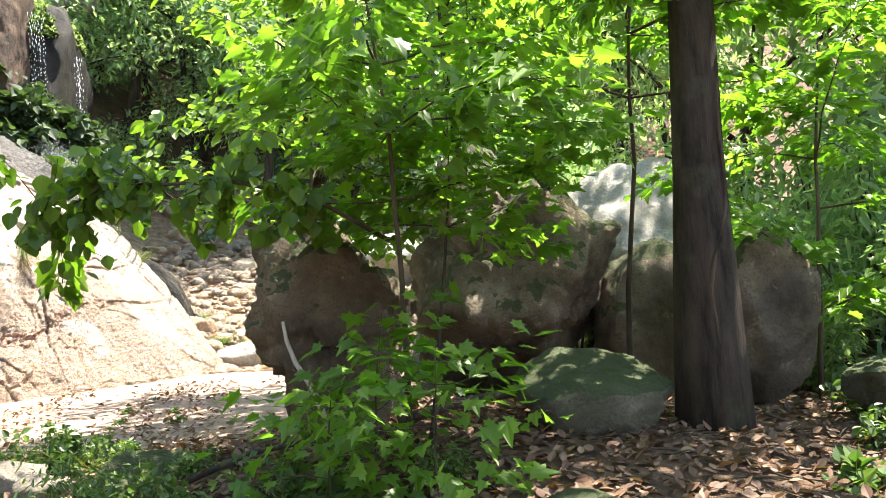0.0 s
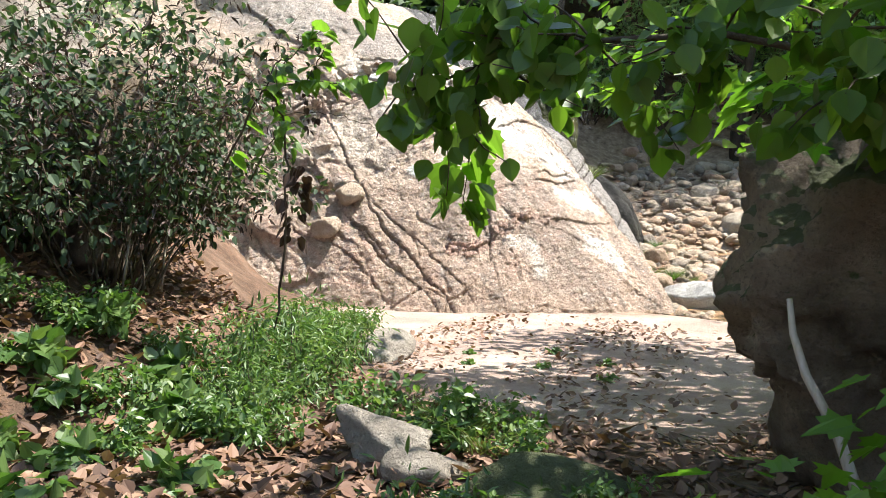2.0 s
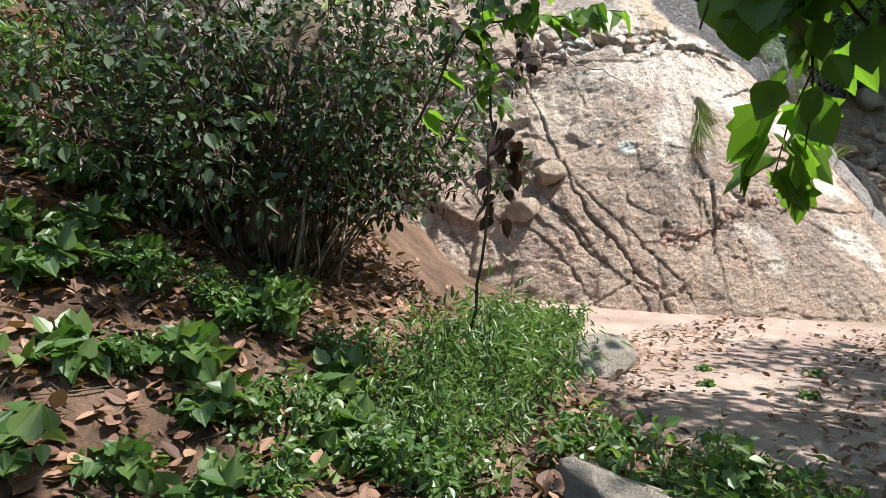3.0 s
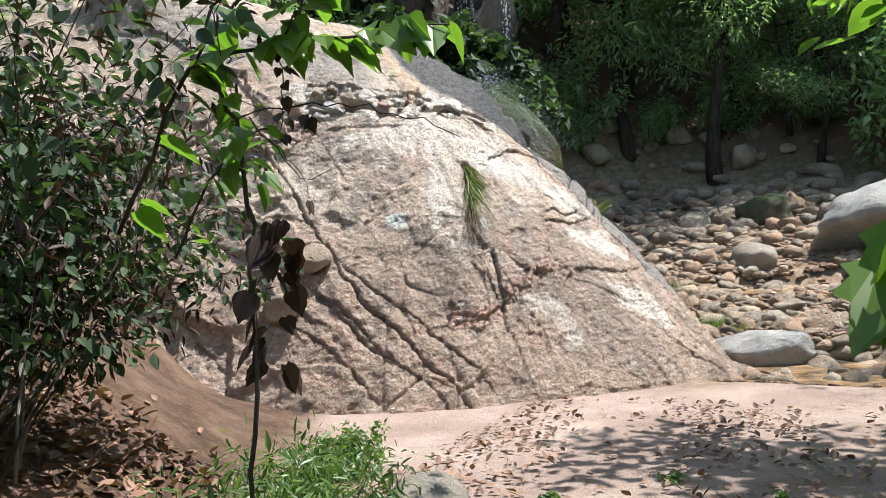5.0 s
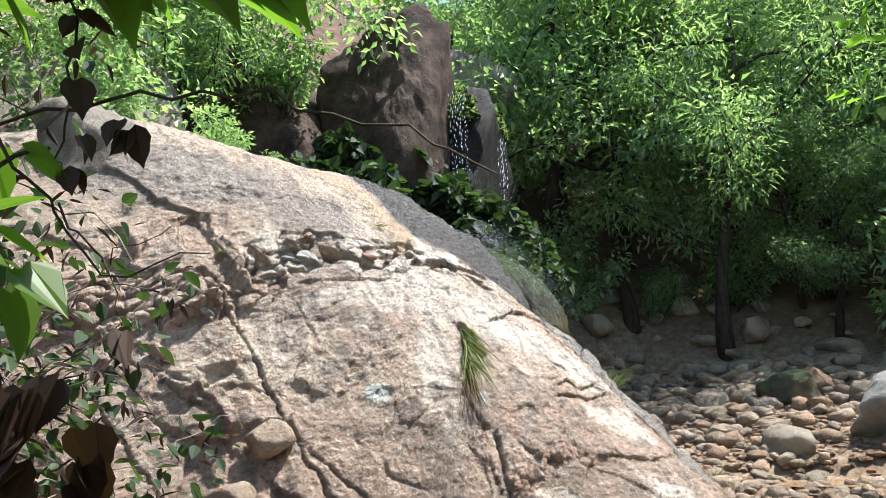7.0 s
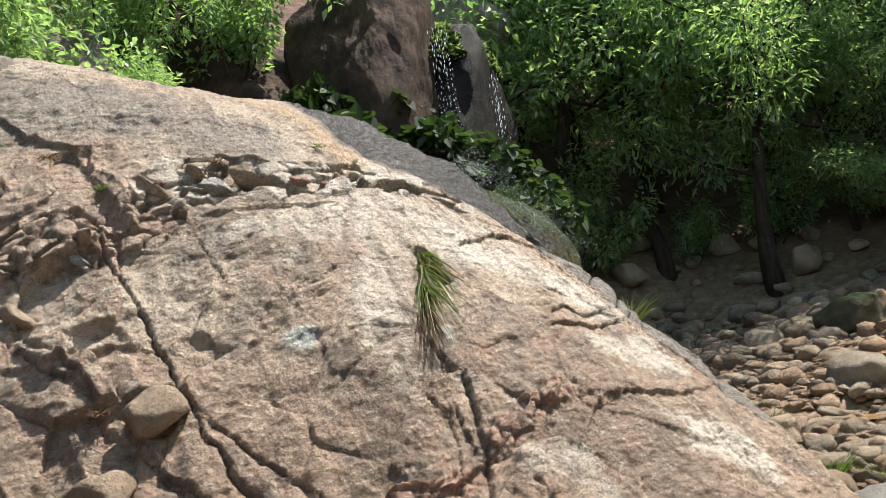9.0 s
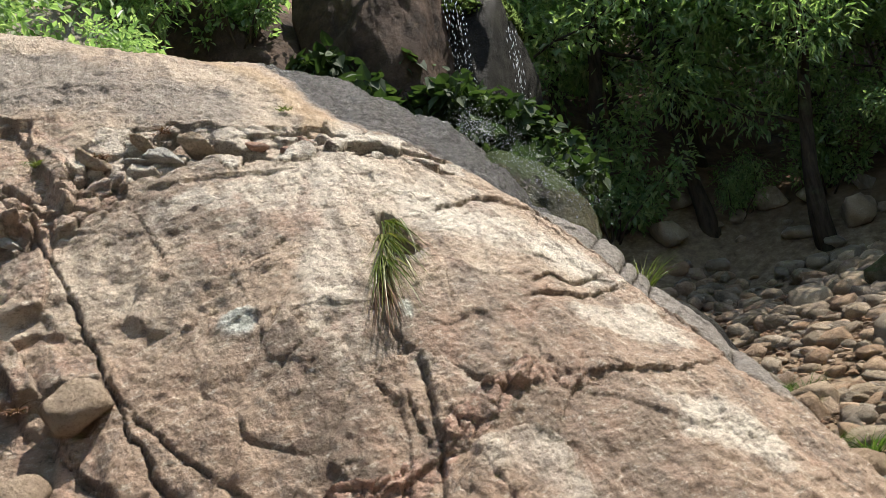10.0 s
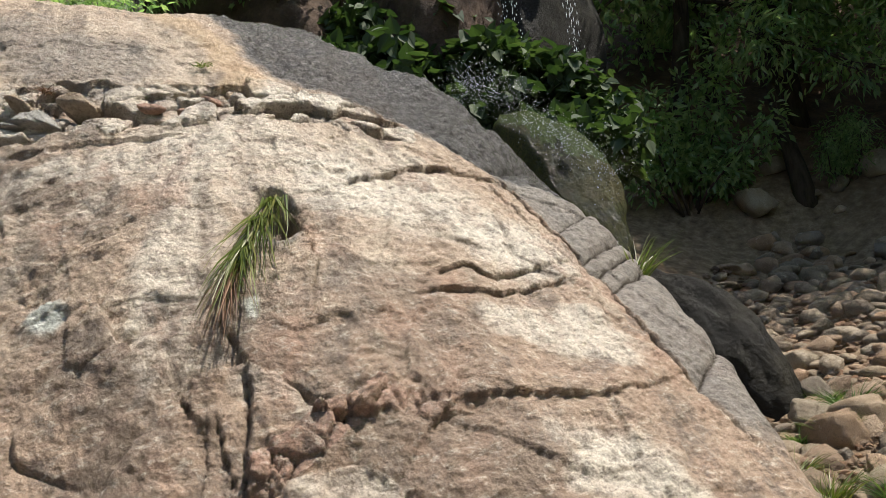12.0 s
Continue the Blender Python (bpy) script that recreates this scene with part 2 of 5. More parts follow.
OVATE = [(0, 0), (0.16, 0.1), (0.3, 0.3), (0.3, 0.52), (0.19, 0.76), (0, 1), (-0.19, 0.76), (-0.3, 0.52), (-0.3, 0.3), (-0.16, 0.1)]
LANCE = [(0, 0), (0.13, 0.3), (0.1, 0.65), (0, 1), (-0.1, 0.65), (-0.13, 0.3)]
HALF = [(0.05, 0.02), (0.3, -0.06), (0.26, 0.14), (0.56, 0.3), (0.36, 0.4), (0.4, 0.6), (0.18, 0.56), (0.1, 0.8)]
PALM = [(0, 0)] + HALF + [(0, 1)] + [(-x, y) for x, y in reversed(HALF)]
HALF2 = [(0.2, -0.04), (0.4, 0.14), (0.44, 0.36), (0.33, 0.52), (0.28, 0.66), (0.1, 0.84)]
HALF3 = [(0.08, 0.0), (0.34, -0.04), (0.38, 0.12), (0.6, 0.32), (0.44, 0.4), (0.46, 0.6), (0.27, 0.62), (0.14, 0.84)]
BROAD = [(0, 0)] + HALF3 + [(0, 1)] + [(-x, y) for x, y in reversed(HALF3)]
VINE = [(0, 0.04)] + HALF2 + [(0, 1)] + [(-x, y) for x, y in reversed(HALF2)]
DIAMOND = [(0, 0), (0.24, 0.45), (0, 1), (-0.24, 0.45)]


def leaves(places, ways, ups, sizes, outline, material, name, fold=0.25, droop=0.2):
    """One mesh of many leaves: places of the stalks, ways to the tips, ups the upper sides."""
    P, W, Z = (np.asarray(a, float) for a in (places, ways, ups))
    S = np.asarray(sizes, float)[:, None]
    W = W / (np.linalg.norm(W, axis=1, keepdims=True) + 1e-9)
    X = np.cross(W, Z)
    X /= np.linalg.norm(X, axis=1, keepdims=True) + 1e-9
    Z = np.cross(X, W)
    o = np.array(outline)
    k = len(o)
    half = k // 2
    V = np.empty((len(P), k, 3))
    for i, (x, y) in enumerate(o):
        V[:, i] = P + S * (x * X + y * W + (fold * abs(x) - droop * y * y) * Z)
    base = (np.arange(len(P)) * k)[:, None]
    right = base + np.array(list(range(half + 1)))[None]
    left = base + np.array([0] + list(range(half, k)))[None]
    me = bpy.data.meshes.new(name)
    me.from_pydata(V.reshape(-1, 3), [], right.tolist() + left.tolist())
    me.materials.append(material)
    return me


def leaf_ball(rng, centres, radii, count, size, flat=0.75):
    """Random stalks, ways and ups inside soft balls round the centres."""
    c = np.asarray(centres, float)
    r = np.asarray(radii, float)
    w = r ** 2
    pick = rng.choice(len(c), count, p=w / w.sum())
    d = rng.normal(size=(count, 3))
    d /= np.linalg.norm(d, axis=1, keepdims=True)
    rad = r[pick, None] * rng.random((count, 1)) ** 0.45
    off = d * rad
    off[:, 2] *= flat
    ways = d * 0.8 + rng.normal(size=(count, 3)) * 0.6 + np.array([0, 0, -0.25])
    ups = np.array([0, 0, 1.0]) + rng.normal(size=(count, 3)) * 0.45
    return c[pick] + off, ways, ups, size * rng.uniform(0.6, 1.3, count)


def branch_path(rng, start, way, length, steps, bend, lift=0.0):
    pts, d = [Vector(start)], Vector(way).normalized()
    for _ in range(steps):
        d = (d + Vector(rng.normal(size=3)) * bend + Vector((0, 0, lift))).normalized()
        pts.append(pts[-1] + d * (length / steps))
    return pts


def tree(name, seed, height, girth, crown_from, spread, count, size, label, outline=DIAMOND, leaf=None, bark=None, limbs=9, bend=0.07):
    """A tree: tapered trunk with limbs, and a crown of single leaves round their ends."""
    rng = np.random.default_rng(seed)
    root = holder(name, (0, 0, 0), label, "tree")
    wood = Pile()
    path = branch_path(rng, (0, 0, -0.4), (0, 0, 1), height * 0.92, 10, bend, 0.05)
    rad = [girth * (1.35 if i == 0 else 1.12 if i == 1 else 1 - 0.086 * i) for i in range(11)]
    wood.add(*tube(path, rad, 10))
    centres, radii = [], []
    for i in range(limbs):
        f = crown_from + (0.95 - crown_from) * (i + 0.5) / limbs
        at = path[min(10, int(f * 10))]
        a = i * 2.4 + rng.random()
        long = spread * (1.15 - 0.65 * abs(f - 0.55)) * rng.uniform(0.75, 1.2)
        limb = branch_path(rng, at, (math.cos(a), math.sin(a), rng.uniform(0.1, 0.7)), long, 5, 0.16, 0.04)
        wood.add(*tube(limb, [girth * 0.34 * (1 - 0.17 * k) for k in range(6)], 5))
        for k in (2, 3, 4, 5):
            centres.append(limb[k])
            radii.append(spread * rng.uniform(0.16, 0.34))
            twig = branch_path(rng, limb[k], rng.normal(size=3) + np.array([0, 0, 0.2]), spread * 0.45, 3, 0.3)
            wood.add(*tube(twig, [girth * 0.1, girth * 0.07, girth * 0.05, girth * 0.02], 4))
            centres.append(twig[3])
            radii.append(spread * rng.uniform(0.14, 0.28))
    centres.append(path[10])
    radii.append(spread * 0.35)
    part("trunk", wood.mesh("trunk", bark or BARK), root)
    p, w, u, s = leaf_ball(rng, [tuple(c) for c in centres], radii, count, size)
    part("crown", leaves(p, w, u, s, outline, leaf or LEAF_FAR, "crown"), root)
    return root


def shrub(name, seed, width, height, count, size, label, outline=LANCE, leaf=None, stems=12, category="shrub", flat=0.8):
    rng = np.random.default_rng(seed)
    root = holder(name, (0, 0, 0), label, category)
    wood, centres, radii = Pile(), [], []
    for i in range(stems):
        a, out = rng.random() * 6.28, rng.uniform(0.1, 1)
        s = branch_path(rng, (0.15 * width * math.cos(a) * out, 0.15 * width * math.sin(a) * out, -0.05),
                        (math.cos(a) * out * width, math.sin(a) * out * width, height * 1.1), height * rng.uniform(0.75, 1.1), 5, 0.18)
        wood.add(*tube(s, [0.012 * height * (1.1 - 0.19 * k) for k in range(6)], 4))
        for k in (2, 3, 4, 5):
            centres.append(tuple(s[k]))
            radii.append(width * rng.uniform(0.12, 0.26))
    tagged(part("stem", wood.mesh("stem", TWIG), root), kind="stuff")
    p, w, u, s = leaf_ball(rng, centres, radii, count, size, flat)
    part("foliage", leaves(p, w, u, s, outline, leaf or LEAF_FAR, "foliage"), root)
    return root


def rock_mesh(seed, size, material, cuts=9, rough=0.1, sub=4, name="rock", sink=0.0, boxy=2.0, faces=()):
    """A rounded, cut boulder that fills a box of that size; its foot lies at z = -sink."""
    rng = np.random.default_rng(seed)
    bm = bmesh.new()
    bmesh.ops.create_icosphere(bm, subdivisions=sub, radius=1.0)
    planes = [(Vector(rng.normal(size=3)).normalized(), rng.uniform(0.52, 0.88)) for _ in range(cuts)]
    planes += [(Vector(n).normalized(), off) for n, off in faces]
    shift = Vector(rng.uniform(-50, 50, 3))
    for v in bm.verts:
        d = v.co.normalized()
        r = (abs(d.x) ** boxy + abs(d.y) ** boxy + abs(d.z) ** boxy) ** (-1 / boxy)
        for n, off in planes:
            k = d.dot(n)
            if k > 0.05:
                # soft minimum keeps the arrises worn
                q = off / k
                r = -math.log(math.exp(-60 * r) + math.exp(-60 * min(q, 1.5))) / 60
        r *= 1 + rough * noise.fractal(d * 1.6 + shift, 0.8, 2.1, 6) + rough * 0.5 * noise.noise(d * 5 + shift) * noise.noise(d * 3 - shift)
        v.co = d * r
    lo = [min(v.co[i] for v in bm.verts) for i in range(3)]
    hi = [max(v.co[i] for v in bm.verts) for i in range(3)]
    for v in bm.verts:
        v.co = Vector([(v.co[i] - (lo[i] + hi[i]) / 2) / (hi[i] - lo[i]) * size[i] for i in range(3)])
        v.co.z += size[2] / 2 - sink
    for f in bm.faces:
        f.smooth = True
    me = bpy.data.meshes.new(name)
    bm.to_mesh(me)
    bm.free()
    me.materials.append(material)
    return me


def boulder(name, seed, place, size, material, label, turn=(0, 0, 0), cuts=9, rough=0.1, sub=5, category="boulder", sink=0.0, boxy=2.0, faces=()):
    ob = new(name, rock_mesh(seed, size, material, cuts, rough, sub, name, sink, boxy, faces))
    ob.matrix_basis = pose(*place, *turn)
    return tagged(ob, label, category)


# ---- the lie of the land ----


POOLS = [(-3.7, 15.3, 1.9, 0.85, -0.12), (-4.7, 20.0, 1.5, 0.8, 0.6)]


def land(x, y):
    x, y = np.asarray(x, float), np.asarray(y, float)
    z = 0.05 * wob(x, y, 0.5) + 0.02 * wob(x, y, 1.7, 2.0)
    z = z * smoothstep(0, 4, np.hypot(x + 5.0, y - 11.0))
    # stream bed climbing towards the falls
    s = np.clip(y - 14.5, 0, 16)
    z = z + (0.09 * s + 0.0095 * s * s) * (1 - 0.5 * smoothstep(4, 14, x))
    # bank with boulders beside the path
    z = z + 0.36 * np.exp(-(((x + 0.4) / 2.2) ** 2 + ((y - 6.4) / 2.0) ** 2))
    # hill on the far side, steep wood behind the stream
    z = z + 0.55 * np.maximum(0, y - 30 - 0.25 * x)
    z = z + 0.30 * np.maximum(0, x - 5)
    # slope above the path
    z = z + 0.62 * np.maximum(0, -x - 5.2 - 0.55 * np.maximum(0, y - 6)) * smoothstep(13, 8, y)
    z = z + 0.6 * np.maximum(0, -x - 9.5) * smoothstep(8, 12, y)
    # level hollows for the two pools
    for px, py, rx, ry, floor in POOLS:
        r = np.hypot((x - px) / rx, (y - py) / ry)
        z = z + (floor - z) * smoothstep(1.45, 0.95, r)
    return z


def lz(x, y):
    return float(land(x, y))


def build_ground():
    t = np.linspace(-1, 1, 330)
    s = np.sinh(t * 5.2) / np.sinh(5.2)
    xs, ys = -4.0 + 420 * s, 9.0 + 420 * s
    X, Y = np.meshgrid(xs, ys)
    cap = 60.0
    Z = land(X, Y)
    Z = np.where(Z > 14, 14 + (cap - 14) * np.tanh((Z - 14) / (cap - 14)), Z)
    n = len(t)
    V = np.stack([X, Y, Z], -1).reshape(-1, 3)
    i = np.arange(n * n).reshape(n, n)
    F = np.stack([i[:-1, :-1], i[:-1, 1:], i[1:, 1:], i[1:, :-1]], -1).reshape(-1, 4)
    me = mesh_of("ground", V, F.tolist(), GROUND)
    x, y = V[:, 0], V[:, 1]
    edge = 0.5 * wob(x, y, 1.3)
    sand = smoothstep(-0.5, 0.5, (y - 7.6 + edge) + 0.55 * np.minimum(0, x + 4.2)) * smoothstep(-1.4, -2.6, x + 0.3 * edge - 0.12 * (y - 9)) * smoothstep(15.4, 14.2, y + edge)
    sand = sand * smoothstep(0.35, 0.0, -x - 5.2 - 0.55 * np.maximum(0, y - 6) + 0.3 * edge)
    bed = smoothstep(13.6, 15.0, y + edge) * smoothstep(0.5, -1.0, x - 0.1 * y) * smoothstep(31, 28, y)
    for key, val in (("sand", sand), ("bed", bed)):
        me.attributes.new(key, "FLOAT", "POINT").data.foreach_set("value", val.astype(np.float32))
    return tagged(new("ground", me), "sandy path, leaf litter and stream bed between wooded slopes", "ground", kind="structure")


build_ground()

# ---- the granite slab ----
SLAB_C, SLAB_N = np.array((-8.106, 13.204, 2.169)), np.array((0.70283, -0.38559, 0.59779))
SLAB_U, SLAB_V = np.array((0.481, 0.87672, 0.0)), np.array((-0.52409, 0.28754, 0.80165))
LATTICE = np.random.default_rng(77).random((256, 256))


def vnoise(x, y):
    """Value noise, 0 to 1."""
    xi, yi = np.floor(x).astype(int), np.floor(y).astype(int)
    fx, fy = x - xi, y - yi
    fx, fy = fx * fx * (3 - 2 * fx), fy * fy * (3 - 2 * fy)
    a, b, c, d = (LATTICE[(xi + i) % 256, (yi + j) % 256] for i, j in ((0, 0), (1, 0), (0, 1), (1, 1)))
    return a + (b - a) * fx + (c - a) * fy + (a - b - c + d) * fx * fy


def fbm(x, y, octaves=4, gain=0.5):
    s, amp, tot = 0.0, 1.0, 0.0
    for k in range(octaves):
        s, tot = s + amp * vnoise(x * 2 ** k + 17.3 * k, y * 2 ** k + 9.1 * k), tot + amp
        amp *= gain
    return s / tot


def slab_form(u, v):
    ve = np.where(v > 1.4, 1.4 + 0.9 * np.tanh((v - 1.4) / 0.9), v)
    w = 0.1468 + 0.1517 * u + 0.0422 * v - 0.0968 * u * u - 0.0908 * u * ve - 0.0232 * v * v
    # the far shoulder rolls over towards the stream, the top bends back under the cliff
    over = np.maximum(0, u - np.interp(v, [-2.5, -1.8, -1.2, -0.5, 0.3, 1.0, 1.5, 3.0], [3.0, 3.08, 3.2, 3.55, 3.7, 3.8, 3.9, 4.2]))
    w = w - 0.9 * over ** 2
    brow = np.interp(u, [-4, -2.1, -1.4, -0.7, 0.0, 0.8, 1.4, 2.0, 2.6, 3.2], [4.4, 4.0, 3.6, 3.15, 2.85, 3.0, 3.1, 2.8, 2.6, 2.4])
    w = w - 0.2 * np.maximum(0, v - brow) ** 2

    def swell(a, b, ru, rv, h):
        return h * np.exp(-((u - a) / ru) ** 2 - ((v - b) / rv) ** 2)

    w = w + swell(2.75, 3.0, 0.75, 0.75, 0.31) + swell(3.5, 1.2, 0.4, 0.6, 0.17) + swell(-2.2, 4.3, 0.7, 0.8, 0.15)
    w = w + swell(0.4, -1.6, 1.0, 0.5, -0.1) + swell(-1.0, 0.2, 0.5, 0.9, -0.08)
    # the left flank flattens out against the hill
    w = w + 0.09 * np.maximum(0, -u - 2.2) ** 2
    return w


def line_dist(u, v, pts):
    """Distance to a broken line, signed side and the share of its length at the nearest place."""
    best, side, share = np.full(u.shape, 9.0), np.zeros(u.shape), np.zeros(u.shape)
    for i in range(len(pts) - 1):
        (a, b), (c, d) = pts[i], pts[i + 1]
        e, f = c - a, d - b
        t = np.clip(((u - a) * e + (v - b) * f) / (e * e + f * f), 0, 1)
        x, y = u - a - t * e, v - b - t * f
        r = np.hypot(x, y)
        s = np.sign(e * y - f * x)
        near = r < best
        best, side, share = np.where(near, r, best), np.where(near, s, side), np.where(near, (i + t) / (len(pts) - 1), share)
    return best, side, share


def chunks(u, v, mask, count, seed, stretch=1.6):
    """Broken blocks: a height and a distance to the joint for each place of the mask."""
    rng = np.random.default_rng(seed)
    uu, vv = u[mask], v[mask]
    pick = rng.choice(len(uu), count, replace=False)
    su, sv, sh = uu[pick], vv[pick], rng.normal(size=count)
    tilt = rng.normal(size=(count, 2)) * 0.5
    d1, d2, h = np.full(uu.shape, 9.0), np.full(uu.shape, 9.0), np.zeros(uu.shape)
    for k in range(count):
        d = np.hypot((uu - su[k]) / stretch, vv - sv[k])
        near = d < d1
        d2 = np.where(near, d1, np.minimum(d2, d))
        h = np.where(near, sh[k] + tilt[k, 0] * (uu - su[k]) * 6 + tilt[k, 1] * (vv - sv[k]) * 6, h)
        d1 = np.where(near, d, d1)
    H, E = np.zeros(u.shape), np.ones(u.shape)
    H[mask], E[mask] = h, d2 - d1
    return H, E


def build_slab():
    us = np.concatenate([np.linspace(-5.6, -3.6, 60, endpoint=False), np.linspace(-3.6, 4.1, 640), np.linspace(4.12, 4.9, 26)])
    vs = np.concatenate([np.linspace(-4.2, -2.9, 30, endpoint=False), np.linspace(-2.9, 2.9, 500, endpoint=False), np.linspace(2.9, 4.4, 70, endpoint=False), np.linspace(4.4, 7.0, 50)])
    u, v = np.meshgrid(us, vs)
    w = slab_form(u, v)
    att = {k: np.zeros(u.shape) for k in ("pale", "pink", "grey", "tan", "lichen", "dirt_shade", "wet", "dark", "brown")}
    # jitter makes every line ragged
    n1, n2 = fbm(u * 3.1, v * 3.1, 5, 0.55) - 0.5, fbm(u * 3.1 + 40, v * 3.1 + 11, 5, 0.55) - 0.5
    ju = u + 0.09 * n1 + 0.03 * (fbm(u * 14, v * 14, 3) - 0.5)
    jv = v + 0.09 * n2 + 0.03 * (fbm(u * 14 + 9, v * 14, 3) - 0.5)

    def crack(pts, wide=0.02, deep=0.08, dirt_shade=0.8, step=0.0, reach=0.5):
        nonlocal w
        d, s, f = line_dist(ju, jv, pts)
        taper = np.sin(np.pi * np.clip(f, 0.03, 0.97)) ** 0.4
        gape = 0.4 * wide * (0.15 + 1.4 * fbm(u * 5 + wide * 900, v * 5, 3) ** 1.5)
        w = w - deep * 0.36 * taper * np.exp(-(d / gape) ** 1.6)
        if step:
            w = w + 0.5 * step * s * np.exp(-d / reach) * taper * np.clip(d / 0.012, 0, 1)
        att["dirt_shade"] = np.maximum(att["dirt_shade"], 0.75 * dirt_shade * taper * np.exp(-(d / gape) ** 2))

    def band(key, pts, wide, amount, lift=0.0, rag=1.0):
        nonlocal w
        d, s, f = line_dist(u + rag * 0.3 * n1, v + rag * 0.3 * n2, pts)
        m = smoothstep(wide * 1.3, wide * 0.5, d)
        att[key] = np.maximum(att[key], amount * m)
        w = w + lift * m

    # spalled skins: thin ragged steps
    for k, (su, sv, lim, h) in enumerate(((1.1, 0.6, 0.55, 0.016), (0.8, 1.3, 0.58, 0.014))):
        f = fbm(u * su + 31 * k, v * sv + 7 * k, 5, 0.52)
        w = w + h * smoothstep(lim, lim + 0.012, f)
    # broken facets on the left flank and between the long joints
    for low, high, count, seed, tall in ((-9.0, -1.28, 46, 21, 0.05), (-1.28, 0.35, 26, 22, 0.016), (0.35, 3.0, 30, 23, 0.012)):
        zone = (ju >= low) & (ju < high) & (v < np.where(high < 0, 2.4, 1.3)) & (u > -3.9)
        h, e = chunks(u + 0.12 * n1, v + 0.12 * n2, zone, count, seed, 0.75)
        soft = smoothstep(0, 0.25, u - low) * smoothstep(0, 0.25, high - u) if low > -5 else smoothstep(0, 0.12, high - u)
        w = w + zone * soft * (tall * np.clip(h, -1.8, 1.8) * smoothstep(0.0, 0.05, e) - 0.6 * tall * np.exp(-e / 0.012))
        att["dirt_shade"] = np.maximum(att["dirt_shade"], zone * (0.25 if high < 0 else 0.06) * np.exp(-e / 0.01))
        att["pink"] = np.maximum(att["pink"], zone * np.clip(0.1 + 0.35 * np.sin(h * 9), 0, 0.4) * (1 if high < 0 else 0.3))
    # long joints running down the face
    crack([(-1.75, 1.6), (-1.62, 1.3), (-1.43, 0.55), (-1.33, 0.1), (-1.2, -0.45), (-1.05, -1.05), (-0.74, -1.64), (-0.45, -2.2), (-0.3, -2.8)], 0.032, 0.15, 0.9, 0.03)
    crack([(-1.3, -0.2), (-1.1, -0.62), (-0.9, -1.0), (-0.55, -1.5), (-0.2, -2.1), (0.0, -2.6)], 0.022, 0.11, 0.85, 0.02)
    crack([(-1.64, -0.39), (-1.37, -0.92), (-1.18, -1.41), (-0.67, -2.07), (-0.5, -2.7)], 0.03, 0.12, 0.85, 0.03)
    crack([(-1.9, -0.7), (-1.6, -1.2), (-1.3, -1.7), (-1.1, -2.2)], 0.025, 0.1, 0.7, 0.03)
    crack([(-0.95, 1.2), (-0.88, 0.99), (-0.81, 0.59), (-0.74, 0.33)], 0.018, 0.07, 0.9, 0.015)
    crack([(-1.33, 0.1), (-1.22, 0.2), (-0.7, 0.32), (-0.22, 0.24), (0.04, 0.37)], 0.02, 0.03, 0.3, -0.06, 0.3)
    crack([(-1.25, -0.3), (-1.21, -0.19), (-0.94, -0.1), (-0.63, -0.09), (-0.35, -0.19), (-0.19, -0.29), (-0.11, -0.55), (0.13, -0.82), (0.32, -0.87), (0.48, -0.79), (0.6, -0.84), (0.85, -1.16)], 0.02, 0.03, 0.25, -0.13, 0.4)
    crack([(-3.4, 1.9), (-2.8, 1.2), (-2.29, 0.63), (-2.09, 0.34), (-1.88, 0.0), (-1.7, -0.3)], 0.028, 0.12, 0.85, 0.05)
    crack([(-2.3, 0.4), (-1.95, 0.25), (-1.6, 0.3), (-1.45, 0.2)], 0.02, 0.05, 0.4, 0.06, 0.25)
    crack([(-2.9, 0.9), (-2.6, 0.2), (-2.3, -0.5), (-1.9, -1.1)], 0.028, 0.1, 0.8, 0.03)
    crack([(-3.3, 0.6), (-3.0, 0.0), (-2.7, -0.6), (-2.4, -1.2)], 0.028, 0.1, 0.8, 0.04)
    # hollow with the hanging grass
    crack([(0.82, 0.66), (0.9, 0.62), (0.94, 0.2), (0.96, -0.15), (0.88, -0.5)], 0.024, 0.12, 0.8, -0.05, 0.25)
    d, s, f = line_dist(ju, jv, [(0.8, 0.52), (0.8, 0.2)])
    w = w - 0.26 * np.exp(-(d / 0.1) ** 4)
    # shade inside the hollow, painted as a dark spot
    att["dirt_shade"] = np.maximum(att["dirt_shade"], 0.85 * np.exp(-(np.hypot(u - 0.84, v - 0.4) / 0.13) ** 2))
    band("lichen", [(0.72, 0.14), (0.8, 0.1)], 0.13, 0.35)
    crack([(0.1, -0.66), (0.16, -0.87), (0.42, -0.73), (0.5, -0.81)], 0.02, 0.02, 0.2, -0.06, 0.2)
    crack([(0.42, -0.55), (0.5, -0.85), (0.49, -1.06), (0.45, -1.4), (0.36, -1.7), (0.34, -2.5)], 0.024, 0.12, 0.9, 0.05, 0.25)
    crack([(0.3, -1.0), (0.28, -1.3), (0.2, -1.6), (0.15, -1.9)], 0.02, 0.07, 0.7, 0.02)
    crack([(0.55, -0.8), (0.75, -1.0), (0.95, -1.15)], 0.02, 0.05, 0.5, 0.04, 0.2)
    crack([(1.16, -1.5), (1.29, -1.35), (1.53, -1.2), (1.83, -1.22), (2.43, -1.24), (2.7, -1.16), (3.02, -1.02)], 0.02, 0.06, 0.4, 0.045, 0.3)
    crack([(0.5, -1.62), (0.66, -1.47), (0.9, -1.46), (1.1, -1.55), (1.14, -1.8), (1.09, -2.14), (1.0, -2.6)], 0.016, 0.04, 0.4, -0.09, 0.22)
    crack([(0.39, -1.52), (0.46, -1.68), (0.48, -1.9), (0.44, -2.4)], 0.03, 0.14, 0.9, -0.05, 0.2)
